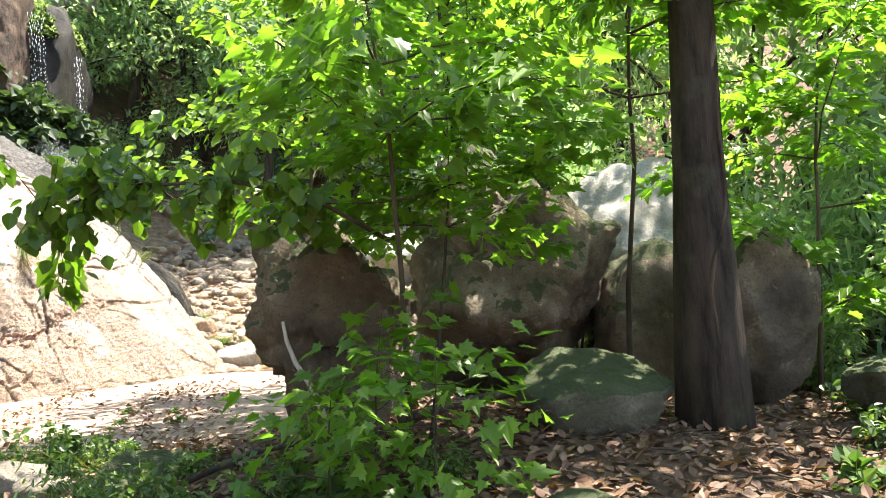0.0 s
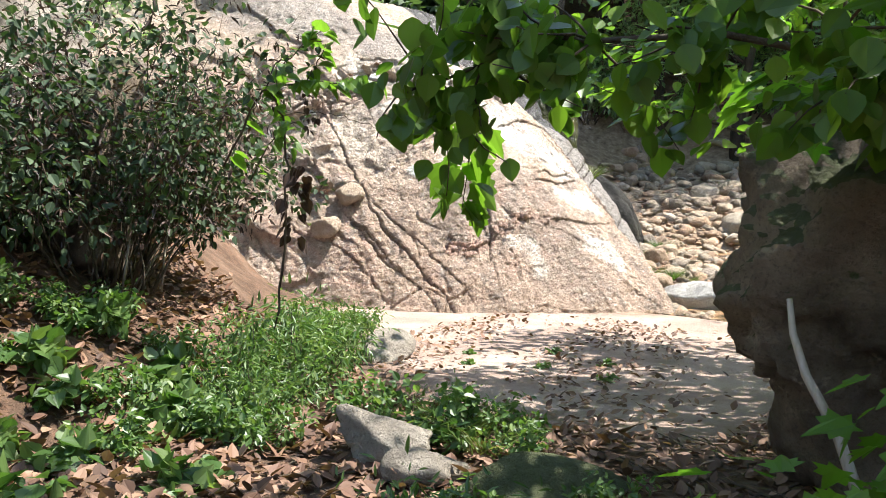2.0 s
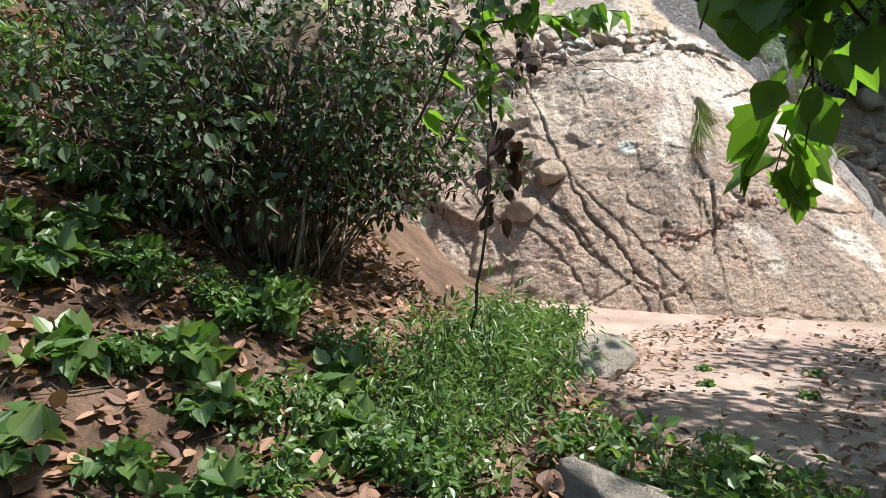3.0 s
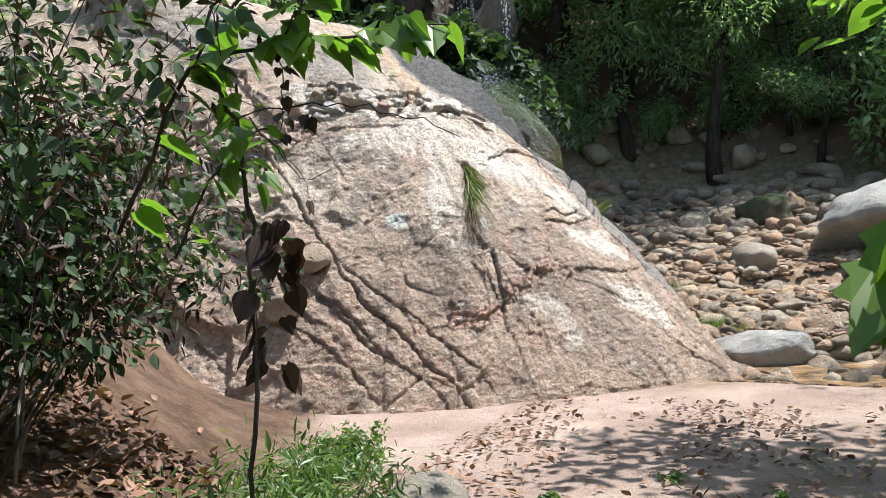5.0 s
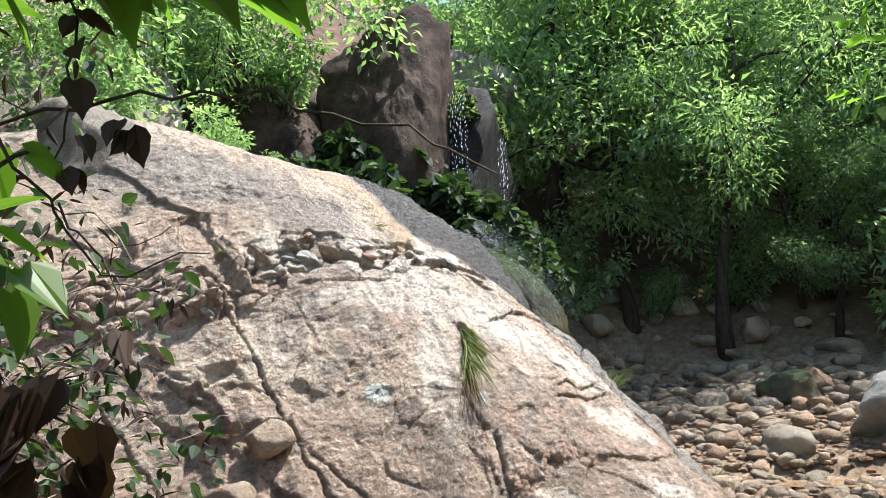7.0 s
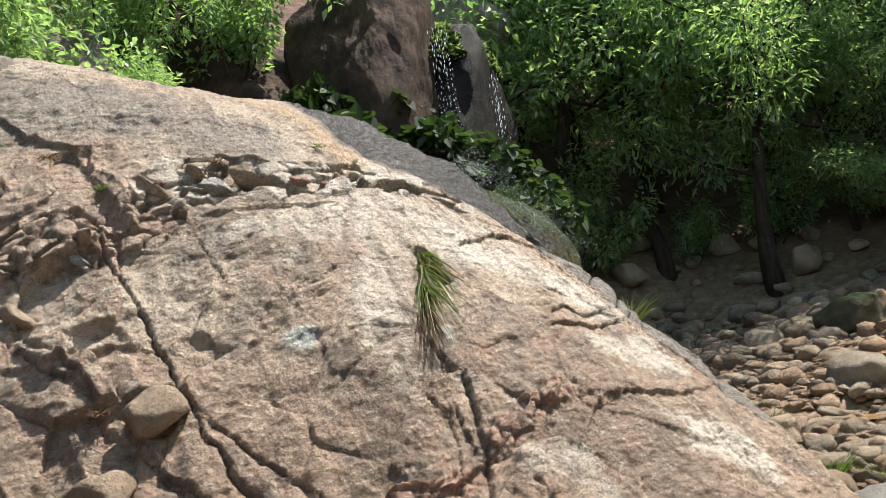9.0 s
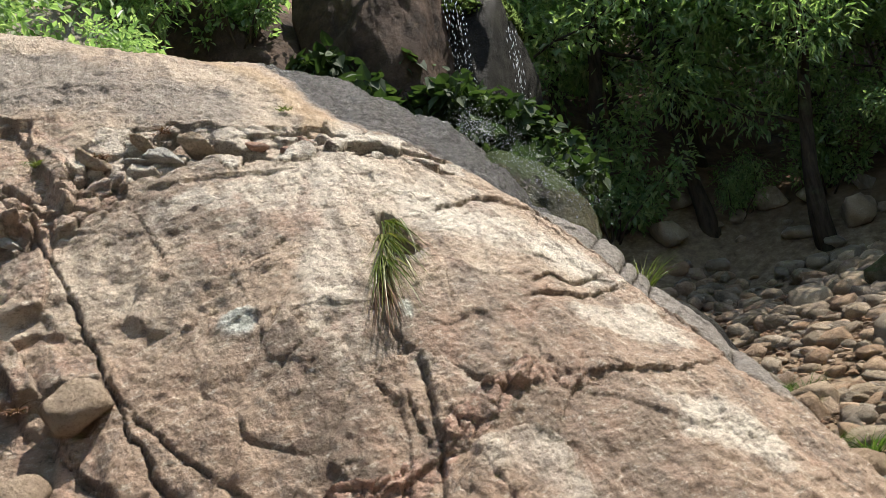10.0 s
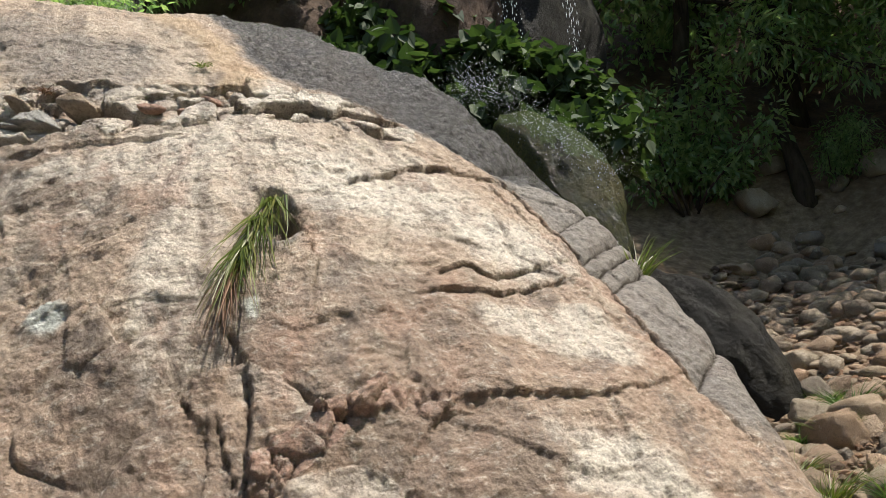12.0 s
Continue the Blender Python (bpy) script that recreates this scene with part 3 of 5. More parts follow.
    crack([(0.85, -1.16), (0.93, -1.22), (1.02, -1.13), (1.16, -1.08), (1.28, -1.25)], 0.014, 0.03, 0.3, -0.05, 0.2)
    crack([(0.34, -1.04), (0.36, -1.21), (0.42, -1.45)], 0.022, 0.08, 0.8, 0.03, 0.15)
    crack([(0.62, -1.55), (0.7, -1.9), (0.66, -2.3)], 0.016, 0.05, 0.6, 0.02, 0.15)
    crack([(-2.21, 0.68), (-1.93, 0.23), (-1.68, -0.41)], 0.03, 0.1, 0.8, 0.05, 0.25)
    crack([(-2.27, 1.56), (-2.04, 1.57), (-1.85, 1.48), (-1.68, 1.17), (-1.8, 1.05), (-2.13, 1.05), (-2.28, 0.92)], 0.02, 0.05, 0.5, -0.06, 0.2)
    crack([(-3.09, 1.99), (-2.96, 1.42), (-2.73, 1.11), (-2.2, 0.79)], 0.03, 0.1, 0.8, 0.05, 0.25)
    crack([(-3.05, 1.22), (-2.43, 0.76), (-2.0, 0.34), (-1.79, 0.19), (-1.61, 0.24), (-1.43, 0.01)], 0.022, 0.06, 0.5, -0.08, 0.3)
    crack([(-1.58, -0.39), (-1.41, -0.79), (-1.22, -1.17), (-0.95, -1.7)], 0.03, 0.12, 0.85, 0.04, 0.2)
    crack([(-0.28, -1.58), (0.0, -1.6), (0.26, -1.55), (0.53, -1.42)], 0.02, 0.05, 0.5, 0.06, 0.25)
    for a, b, c in ((-0.2, -1.0, -0.05), (-0.5, -1.2, -0.25), (0.6, -1.7, 0.62)):
        crack([(a, b), ((a + c) / 2 + 0.04, b - 0.45), (c, b - 0.95)], 0.013, 0.035, 0.6)
    # wrinkles and plates on the shoulder
    crack([(1.65, -0.22), (1.9, -0.12), (2.07, -0.18), (2.67, 0.07)], 0.05, 0.16, 0.6, 0.04, 0.15)
    crack([(1.5, -0.42), (1.75, -0.34), (2.0, -0.37), (2.73, -0.08)], 0.045, 0.14, 0.55, 0.04, 0.15)
    crack([(1.24, 0.74), (1.47, 0.88), (1.82, 1.1), (2.19, 1.24), (2.55, 1.3)], 0.03, 0.08, 0.6, 0.05, 0.2)
    joint = [(1.95, 2.0), (2.29, 1.88), (2.6, 1.66), (2.78, 1.15), (2.86, 0.62), (2.94, 0.23), (3.03, -0.1), (3.0, -0.42), (3.0, -0.73), (3.08, -1.16), (3.12, -1.6)]
    crack(joint, 0.06, 0.2, 0.9, 0.02)
    crack([(2.45, 1.5), (2.62, 0.9), (2.72, 0.4), (2.78, 0.0)], 0.022, 0.07, 0.7, 0.015)
    # grey pillows beyond the joint, split across
    past = u - np.interp(v, [p[1] for p in reversed(joint)], [p[0] for p in reversed(joint)])
    q = v - 0.9 * (u - 2.95) + 0.06 * n1
    beyond = smoothstep(0, 0.05, past) * smoothstep(-1.7, -1.3, v)
    edges = [2.6, 1.85, 0.68, 0.22, 0.02, -0.2, -1.25, -2.2]
    for top_q, low_q in zip(edges, edges[1:]):
        f = np.clip((q - low_q) / (top_q - low_q), 0, 1)
        w = w + beyond * 0.09 * min(1.0, 0.4 + (top_q - low_q)) * np.clip(1 - (2 * f - 1) ** 4, 0, 1) ** 0.7 * (f > 0) * (f < 1) - 0.014 * beyond
    for k in edges[1:-1]:
        att["dirt_shade"] = np.maximum(att["dirt_shade"], 0.75 * beyond * np.exp(-((q - k) / 0.016) ** 2))
    att["grey"] = 0.8 * beyond
    # ragged ledge of broken blocks under the wet top
    top = [(-1.4, 1.85), (-0.97, 2.05), (-0.34, 2.08), (0.18, 2.03), (0.89, 2.12), (1.3, 2.09), (1.74, 2.05), (2.1, 1.85)]
    d, s, f = line_dist(u + 0.2 * n1, v + 0.25 * n2, top)
    zone = (s < 0) & (d < np.interp(u, [-1.3, -0.6, 0.4, 1.2, 2.0], [0.62, 0.66, 0.6, 0.5, 0.25]) + 0.35 * n1) & (f > 0) & (f < 1)
    h, e = chunks(u + 0.03 * n1, v + 0.03 * n2, zone, 80, 3, 1.7)
    w = w + zone * (-0.03 + 0.042 * np.clip(h, -2, 2) - 0.035 * np.exp(-e / 0.012))
    att["dirt_shade"] = np.maximum(att["dirt_shade"], zone * 0.3 * np.exp(-e / 0.01))
    att["pale"] = np.maximum(att["pale"], zone * np.clip(0.45 + 0.3 * h, 0, 0.8))
    att["pink"] = np.maximum(att["pink"], zone * np.clip(-0.1 + 0.3 * np.sin(h * 9), 0, 0.5))
    # broken blocks on the left flank
    d, s, f = line_dist(u + 0.3 * n1, v + 0.3 * n2, [(-3.6, 1.6), (-2.6, 1.45), (-1.9, 1.3), (-1.3, 1.35)])
    zone = d < 0.3
    h, e = chunks(u + 0.03 * n1, v + 0.03 * n2, zone, 90, 4, 1.5)
    w = w + zone * (0.02 + 0.035 * np.clip(h, -2, 2) - 0.06 * np.exp(-e / 0.014))
    att["dirt_shade"] = np.maximum(att["dirt_shade"], zone * 0.5 * np.exp(-e / 0.014))
    att["pink"] = np.maximum(att["pink"], zone * np.clip(0.25 + 0.2 * np.sin(h * 9), 0, 0.6))
    crack([(-3.6, 1.2), (-3.0, 1.35), (-2.4, 1.0), (-1.9, 1.2), (-1.4, 1.05)], 0.03, 0.06, 0.5, 0.07, 0.35)
    crack([(-2.6, 3.6), (-2.23, 3.2), (-2.02, 2.75), (-1.74, 2.42), (-1.5, 1.9)], 0.025, 0.06, 0.5, 0.07, 0.4)
    crack([(-3.4, 2.8), (-2.9, 2.3), (-2.5, 1.9), (-2.2, 1.6)], 0.025, 0.08, 0.6, 0.05, 0.4)
    # pink vein of small blocks
    d, s, f = line_dist(u + 0.25 * n1, v + 0.25 * n2, [(-0.25, -1.56), (0.06, -1.6), (0.39, -1.5), (0.64, -1.34), (0.85, -1.24), (1.13, -1.12), (1.3, -1.24), (1.53, -1.14), (1.83, -1.15), (2.43, -1.17)])
    zone = d < 0.1 + 0.06 * n1
    h, e = chunks(u, v, zone, 45, 5, 1.3)
    w = w + zone * (0.035 + 0.022 * np.clip(h, -2, 2) - 0.04 * np.exp(-e / 0.01)) * smoothstep(1.02, 0.4, f)
    att["pink"] = np.maximum(att["pink"], zone * np.clip(0.75 + 0.2 * np.sin(h * 7), 0, 0.95) * smoothstep(1.0, 0.3, f))
    # tints
    band("pale", [(1.3, 0.75), (1.9, 0.55), (2.5, 0.2)], 0.36, 0.85, 0.0, 1.6)
    band("pale", [(2.0, -0.6), (2.7, -0.75)], 0.2, 0.75, 0.0, 1.6)
    band("pale", [(2.1, -1.6), (2.45, -1.9)], 0.2, 0.75, 0.0, 1.8)
    band("pale", [(0.1, 1.2), (0.3, 0.3), (0.1, -0.6)], 0.22, 0.6, 0.0, 2.0)
    band("pale", [(-0.6, 1.15), (0.3, 1.15), (1.1, 0.95)], 0.16, 0.6, 0.0, 2.0)
    band("dark", [(-0.3, -0.5), (-0.2, -1.0), (-0.1, -1.5)], 0.2, 0.6, 0.0, 2.0)
    band("dark", [(-0.75, 1.1), (-0.55, 0.8), (-0.4, 0.4)], 0.22, 0.5, 0.0, 2.2)
    band("dark", [(1.2, -0.3), (1.5, -0.8)], 0.3, 0.45, 0.0, 2.2)
    band("dark", [(1.4, -1.5), (1.6, -2.3)], 0.5, 0.45, 0.0, 2.2)
    band("dark", [(0.6, -0.6), (0.9, -0.9)], 0.2, 0.4, 0.0, 2.2)
    band("dark", [(-2.6, 0.6), (-2.0, -0.2)], 0.3, 0.4, 0.0, 2.2)
    band("lichen", [(-0.52, -0.22), (-0.46, -0.28)], 0.085, 0.95, 0.01, 0.5)
    band("lichen", [(0.58, -0.42), (0.585, -0.45)], 0.05, 0.85, 0.0, 0.4)
    band("pale", [(0.75, -1.6), (1.0, -1.65), (1.02, -2.1)], 0.14, 0.5, 0.0, 1.0)
    band("pale", [(0.5, -0.88), (0.65, -1.0), (0.8, -1.15)], 0.1, 0.4, 0.0, 1.5)
    band("pale", [(0.2, 1.0), (1.0, 1.0), (1.9, 0.7)], 0.5, 0.45, 0.0, 2.6)
    band("dark", [(-0.85, 1.25), (-0.5, 1.0), (-0.3, 0.75)], 0.28, 0.55, 0.0, 2.6)
    att["brown"] = 0.8 * smoothstep(0.15, -0.7, v + 1.2 * n1 + 0.25 * np.sin(u * 1.7 + 1.0)) * (1 - 0.4 * smoothstep(-1.2, -2.4, u))
    # run-off: ochre film beside the wet sheet
    band("tan", [(0.1, 3.7), (0.3, 3.2), (0.62, 2.7), (0.75, 2.1)], 0.16, 0.42, 0.0, 0.8)
    band("grey", [(-2.6, 3.6), (-1.4, 3.0), (-0.4, 2.4)], 0.5, 0.55, 0.0, 2.0)
    wetline = [(0.45, 4.6), (0.5, 3.6), (0.7, 2.9), (0.9, 2.3), (1.3, 2.1), (1.9, 1.95), (2.4, 1.6), (3.6, 1.45)]
    d, s, f = line_dist(u + 0.25 * n1, v + 0.25 * n2, wetline)
    att["wet"] = smoothstep(0.0, 0.12, d) * (s > 0) * (v > 1.4) * 0.92
    w = w + att["wet"] * 0.05 * (fbm(u * 16, v * 9, 3, 0.6) - 0.5)
    w = w + att["wet"] * 0.05 * (fbm(u * 6, v * 3, 4) - 0.5)
    # rough relief, coarse to fine
    ridge = 1 - np.abs(2 * fbm(u * 2.3 + 3, v * 3.1, 5, 0.6) - 1)
    w = w + 0.12 * (fbm(u * 0.9, v * 0.7, 3) - 0.5) + 0.07 * (fbm(u * 3.4, v * 2.2, 4) - 0.5) + 0.06 * (ridge - 0.75) + 0.04 * (fbm(u * 11, v * 15, 4, 0.65) - 0.5) - 0.007 * smoothstep(0.54, 0.66, fbm(u * 8 + 5, v * 5, 4, 0.6))
    n, m = u.shape
    i = np.arange(n * m).reshape(n, m)
    F = np.stack([i[:-1, :-1], i[:-1, 1:], i[1:, 1:], i[1:, :-1]], -1).reshape(-1, 4)
    me = mesh_of("granite_slab", np.stack([u, v, w], -1).reshape(-1, 3), F.tolist(), GRANITE)
    for key, val in att.items():
        me.attributes.new(key, "FLOAT", "POINT").data.foreach_set("value", np.clip(val, 0, 1).astype(np.float32).ravel())
    ob = new("granite_slab", me)
    # the mesh lies along the face, so that stains run downhill
    ob.matrix_basis = Matrix.Translation(SLAB_C) @ Matrix([SLAB_U, SLAB_V, SLAB_N]).transposed().to_4x4()
    return tagged(ob, "huge pinkish tan granite slab, cracked and water-stained, beside the stream", "rock slab")


build_slab()


def on_slab(u, v, h=0.0):
    p = SLAB_C + u * SLAB_U + v * SLAB_V + (float(slab_form(np.float64(u), np.float64(v))) + h) * SLAB_N
    return Vector(p)



def ledge_fragments():
    """Loose angular pieces of granite lying along the ledge."""
    rng = np.random.default_rng(61)
    tints = (TANROCK, PALE_ROCK, PINKROCK)
    for k in range(16):
        u = -1.2 + 2.2 * rng.random() if k < 11 else rng.uniform(-2.6, -1.5)
        v = np.interp(u, [-1.3, 0.0, 1.8], [1.7, 1.75, 1.95]) + rng.normal() * 0.12 if k < 11 else 1.3 + rng.normal() * 0.2
        size = rng.uniform(0.1, 0.22) * (1.0 if u < 1 else 0.75)
        ob = new("granite_fragment", rock_mesh(500 + k, (size * 1.5, size, size * 0.6), tints[k % 3], 16, 0.06, 3, "granite_fragment", size * 0.36, 3.5))
        ob.matrix_basis = Matrix.Translation(on_slab(u, v, -0.02)) @ pose(0, 0, 0, rng.uniform(-20, 20), rng.uniform(10, 40), rng.uniform(30, 90))
        tagged(ob, "angular broken piece of granite lodged on the ledge", "stone", "granite fragments on the ledge")


ledge_fragments()

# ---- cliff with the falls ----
# these faces carry their shade in a darkened rock colour
boulder("cliff_rock", 11, (-13.4, 21.7, 3.8), (3.3, 3.2, 7.6), CLIFF, "brown overhanging cliff face behind the slab, coloured dark for shade", (9, 0, 28), 6, 0.12, 6, "cliff", 0.0, 5.0, [((0.3, -1, -0.5), 0.95), ((0.5, -0.6, 1.0), 1.1)])
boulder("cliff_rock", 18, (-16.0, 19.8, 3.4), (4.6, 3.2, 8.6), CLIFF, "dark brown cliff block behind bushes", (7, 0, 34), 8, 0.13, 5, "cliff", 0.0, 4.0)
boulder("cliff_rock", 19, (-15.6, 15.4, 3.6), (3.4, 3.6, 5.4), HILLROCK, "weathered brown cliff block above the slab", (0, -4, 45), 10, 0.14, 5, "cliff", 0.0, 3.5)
boulder("spout_rock", 12, (-12.1, 22.95, 4.5), (1.95, 2.6, 5.3), SPOUT, "wet dome of rock with a mossy rim, coloured black for shade", (0, 5, 28), 3, 0.07, 5, "rock", 0.0, 3.0, [((0.9, -0.2, 0.8), 0.85)])
boulder("upper_rock", 14, (-13.2, 25.2, 10.0), (3.0, 2.6, 2.4), HILLROCK, "pale rock above the falls among bushes", (0, 0, 40), 9, 0.1, 4, "rock")
slope = Vector((2.65, -0.7, -3.7)).to_track_quat("Z", "Y").to_matrix().to_4x4()
# the lower wet rock takes the near-black material, its shade painted in
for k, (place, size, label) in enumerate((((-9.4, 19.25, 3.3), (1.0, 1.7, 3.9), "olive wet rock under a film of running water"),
                                          ((-8.2, 19.7, 1.0), (0.9, 2.2, 3.4), "wet rock sloping down to the stream bed, coloured dark for shade"))):
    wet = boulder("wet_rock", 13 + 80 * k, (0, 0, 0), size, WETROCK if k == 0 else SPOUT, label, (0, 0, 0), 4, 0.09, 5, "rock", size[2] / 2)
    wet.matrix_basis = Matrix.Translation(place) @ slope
boulder("flank_rock", 16, (-11.9, 12.6, 4.2), (1.7, 1.4, 1.6), HILLROCK, "weathered rock above the slab with dry grass", (0, 0, 60), 12, 0.14, 5, "rock")
boulder("hill_rock", 17, (-9.6, 7.2, lz(-9.6, 7.2) - 0.5), (2.2, 1.9, 2.3), HILLROCK, "pale sunlit rock on the leafy slope", (0, 0, 15), 12, 0.26, 6, "rock")


def moss_rim():
    """A cushion of moss along the top of the spout rock."""
    pile, rng = Pile(), np.random.default_rng(8)
    c = Vector((-12.0, 22.85, 8.4))
    for k in range(2600):
        a, e = rng.uniform(-2.4, 0.9), rng.uniform(0.3, 1.5)
        d = Vector((math.cos(a) * math.cos(e), math.sin(a) * math.cos(e), math.sin(e)))
        p = c + Vector((d.x * 1.0, d.y * 1.3, d.z * 1.42 - 0.28 * d.x))
        r = rng.uniform(0.03, 0.07)
        q = [p + Vector(rng.normal(size=3)) * r for _ in range(4)]
        pile.add(q, [(0, 1, 2), (0, 2, 3), (0, 3, 1), (1, 3, 2)])
    return tagged(new("moss_cushion", pile.mesh("moss_cushion", MOSS)), "bright green moss along the rim of the falls", "moss", kind="stuff")


moss_rim()


def falls(name, seed, top, drop, width, strands, label):
    """Thin strands of falling drops."""
    rng = np.random.default_rng(seed)
    root = holder(name, top, label, "waterfall")
    for s in range(strands):
        pile = Pile()
        x, y = rng.uniform(-width, width), rng.uniform(-0.15, 0.15)
        z, long = rng.uniform(-0.15, 0.05), drop * rng.uniform(0.7, 1.0)
        while z > -long:
            h = rng.uniform(0.02, 0.11) * (1.25 if z > -long * 0.4 else 0.6)
            r = rng.uniform(0.006, 0.012)
            p = Vector((x + rng.normal() * 0.018, y + rng.normal() * 0.018, z))
            pile.add([p + Vector((0, 0, h / 2)), p + Vector((r, 0, 0)), p + Vector((0, r, 0)), p - Vector((r, 0, 0)), p - Vector((0, r, 0)), p - Vector((0, 0, h / 2))],
                     [(0, 1, 2), (0, 2, 3), (0, 3, 4), (0, 4, 1), (5, 2, 1), (5, 3, 2), (5, 4, 3), (5, 1, 4)])
            z -= h + rng.uniform(0.02, 0.16)
        tagged(part("strand", pile.mesh("strand", DROPS), root), kind="stuff")
    return root


falls("water_strands", 1, (-11.5, 21.45, 9.1), 3.2, 0.22, 12, "sparse strands of water dripping from the overhang")
falls("water_strands", 2, (-10.75, 22.3, 8.1), 3.6, 0.14, 8, "sparse strands of water dripping from the mossy rim")


def spray():
    """Drops and foam on the wet rock below the falls."""
    pile, rng = Pile(), np.random.default_rng(4)
    line = [Vector((-9.3, 17.5, 4.7)), Vector((-9.1, 17.9, 4.6)), Vector((-8.9, 18.3, 4.25)), Vector((-8.65, 18.7, 3.9)), Vector((-8.3, 19.0, 3.4))]
    for k in range(2600):
        t = rng.random() ** 1.5 * 3.99
        p = line[int(t)].lerp(line[int(t) + 1], t % 1) + Vector((rng.normal() * 0.14, rng.normal() * 0.16, rng.normal() * 0.12))
        r = rng.uniform(0.002, 0.006)
        q = [p + Vector(rng.normal(size=3)) * r for _ in range(4)]
        pile.add(q, [(0, 1, 2), (0, 2, 3), (0, 3, 1), (1, 3, 2)])
    return tagged(new("water_spray", pile.mesh("water_spray", DROPS)), "fine spray and drops running over the wet rock", "spray", kind="stuff")


spray()

# ---- boulders beside the path ----
boulder("dark_boulder", 27, (-1.4, 6.65, 0.15), (1.3, 1.1, 1.68), BOULDER, "brown boulder in the shade, leaning over the sand", (0, 0, 14), 8, 0.27, 6, "boulder", 0.0, 3.6, [((0.7, -0.1, 0.8), 0.52), ((-0.7, -0.3, 0.9), 0.9), ((-0.2, -1, -0.5), 0.8)])
boulder("large_boulder", 22, (0.2, 7.95, 0.15), (2.0, 1.5, 2.35), BOULDER, "large angular brown boulder with an undercut face", (4, -10, 10), 7, 0.24, 6, "boulder", 0.0, 3.6, [((0.6, -0.2, 0.85), 0.6), ((0.75, -0.4, -0.7), 0.55), ((-0.8, -0.3, 0.7), 0.7), ((0, -1, 0.25), 0.75)])
boulder("back_boulder", 23, (1.3, 9.2, 0.2), (2.0, 1.5, 2.2), PALE_ROCK, "pale boulder dappled with sun behind the others", (0, 0, 40), 8, 0.13, 5, "boulder", 0.0, 3.2, [((-0.3, -0.8, 0.6), 0.6)])
boulder("sunlit_boulder", 41, (-0.55, 8.6, 0.1), (1.3, 1.0, 1.85), PALE_ROCK, "pale sunlit boulder wedged behind the darker ones", (0, 12, 30), 8, 0.12, 5, "boulder", 0.0, 3.2, [((-0.2, -0.8, 0.7), 0.6)])
boulder("wedged_boulder", 25, (1.1, 8.3, 0.15), (1.2, 0.9, 1.4), BOULDER, "grey-brown boulder wedged between larger ones", (0, 15, 20), 8, 0.12, 5, "boulder", 0.0, 3.2)
boulder("mossy_boulder", 24, (0.36, 6.1, 0.3), (1.05, 0.8, 0.68), MOSSY, "low mossy boulder on the leaf litter", (0, 0, 10), 7, 0.12, 5, "boulder", 0.2, 2.7)
boulder("upright_rock", 26, (1.75, 6.95, 0.15), (0.75, 0.6, 1.35), BOULDER, "upright grey-brown rock behind a tree trunk", (0, 6, 20), 12, 0.1)
boulder("low_rock", 28, (2.3, 6.3, 0.15), (0.6, 0.5, 0.4), MOSSY, "low dark rock among leaf litter", (0, 0, 50), 9, 0.1, 4)
boulder("grey_stone", 29, (-3.72, 6.3, 0.0), (0.55, 0.42, 0.36), HILLROCK, "angular grey stone at the edge of the sand", (0, 8, 30), 9, 0.12, 4, "stone", 0.05, 3.6)
boulder("grey_stone", 30, (-3.3, 6.15, 0.0), (0.42, 0.36, 0.26), HILLROCK, "small angular grey stone at the edge of the sand", (6, 0, 80), 9, 0.12, 4, "stone", 0.05, 3.6)
boulder("grey_stone", 33, (-2.6, 6.0, 0.02), (0.8, 0.5, 0.32), BOULDER, "half-buried brown stone among twigs", (0, 0, 15), 11, 0.1, 4, "stone")
boulder("slanting_stone", 34, (-5.75, 8.95, -0.05), (0.5, 0.75, 0.3), HILLROCK, "smooth slanting blue-grey stone in the weeds", (12, 14, 20), 8, 0.05, 4, "stone")
boulder("buried_stone", 35, (0.0, 4.6, 0.1), (0.55, 0.4, 0.18), MOSSY, "flat half-buried mossy stone", (0, 0, 0), 8, 0.08, 4, "stone")
boulder("knob_stone", 36, on_slab(-1.42, -0.5, -0.08), (0.44, 0.34, 0.34), TANROCK, "loose block of pale granite lodged in a crack", (20, 0, 50), 11, 0.08, 4, "stone")
boulder("knob_stone", 37, on_slab(-1.75, -0.85, -0.1), (0.46, 0.36, 0.3), TANROCK, "loose block of pale granite under another", (30, 0, 20), 11, 0.08, 4, "stone")

# ---- rocks in the stream ----
boulder("white_boulder", 31, (-2.75, 22.8, 0.75), (4.0, 3.0, 1.9), PALE_ROCK, "big pale rounded boulder in the stream bed", (0, 0, 10), 7, 0.07)
boulder("flat_stone", 32, (-4.85, 16.0, -0.12), (1.35, 0.6, 0.5), PALE_ROCK, "long flat-topped stone in the pool", (0, 0, 5), 9, 0.06, 4, "stone")
boulder("green_boulder", 38, (-5.8, 25.0, 1.75), (1.3, 1.1, 0.9), MOSSY, "mossy green-grey boulder in the stream bed", (0, 0, 10), 9, 0.08, 4)


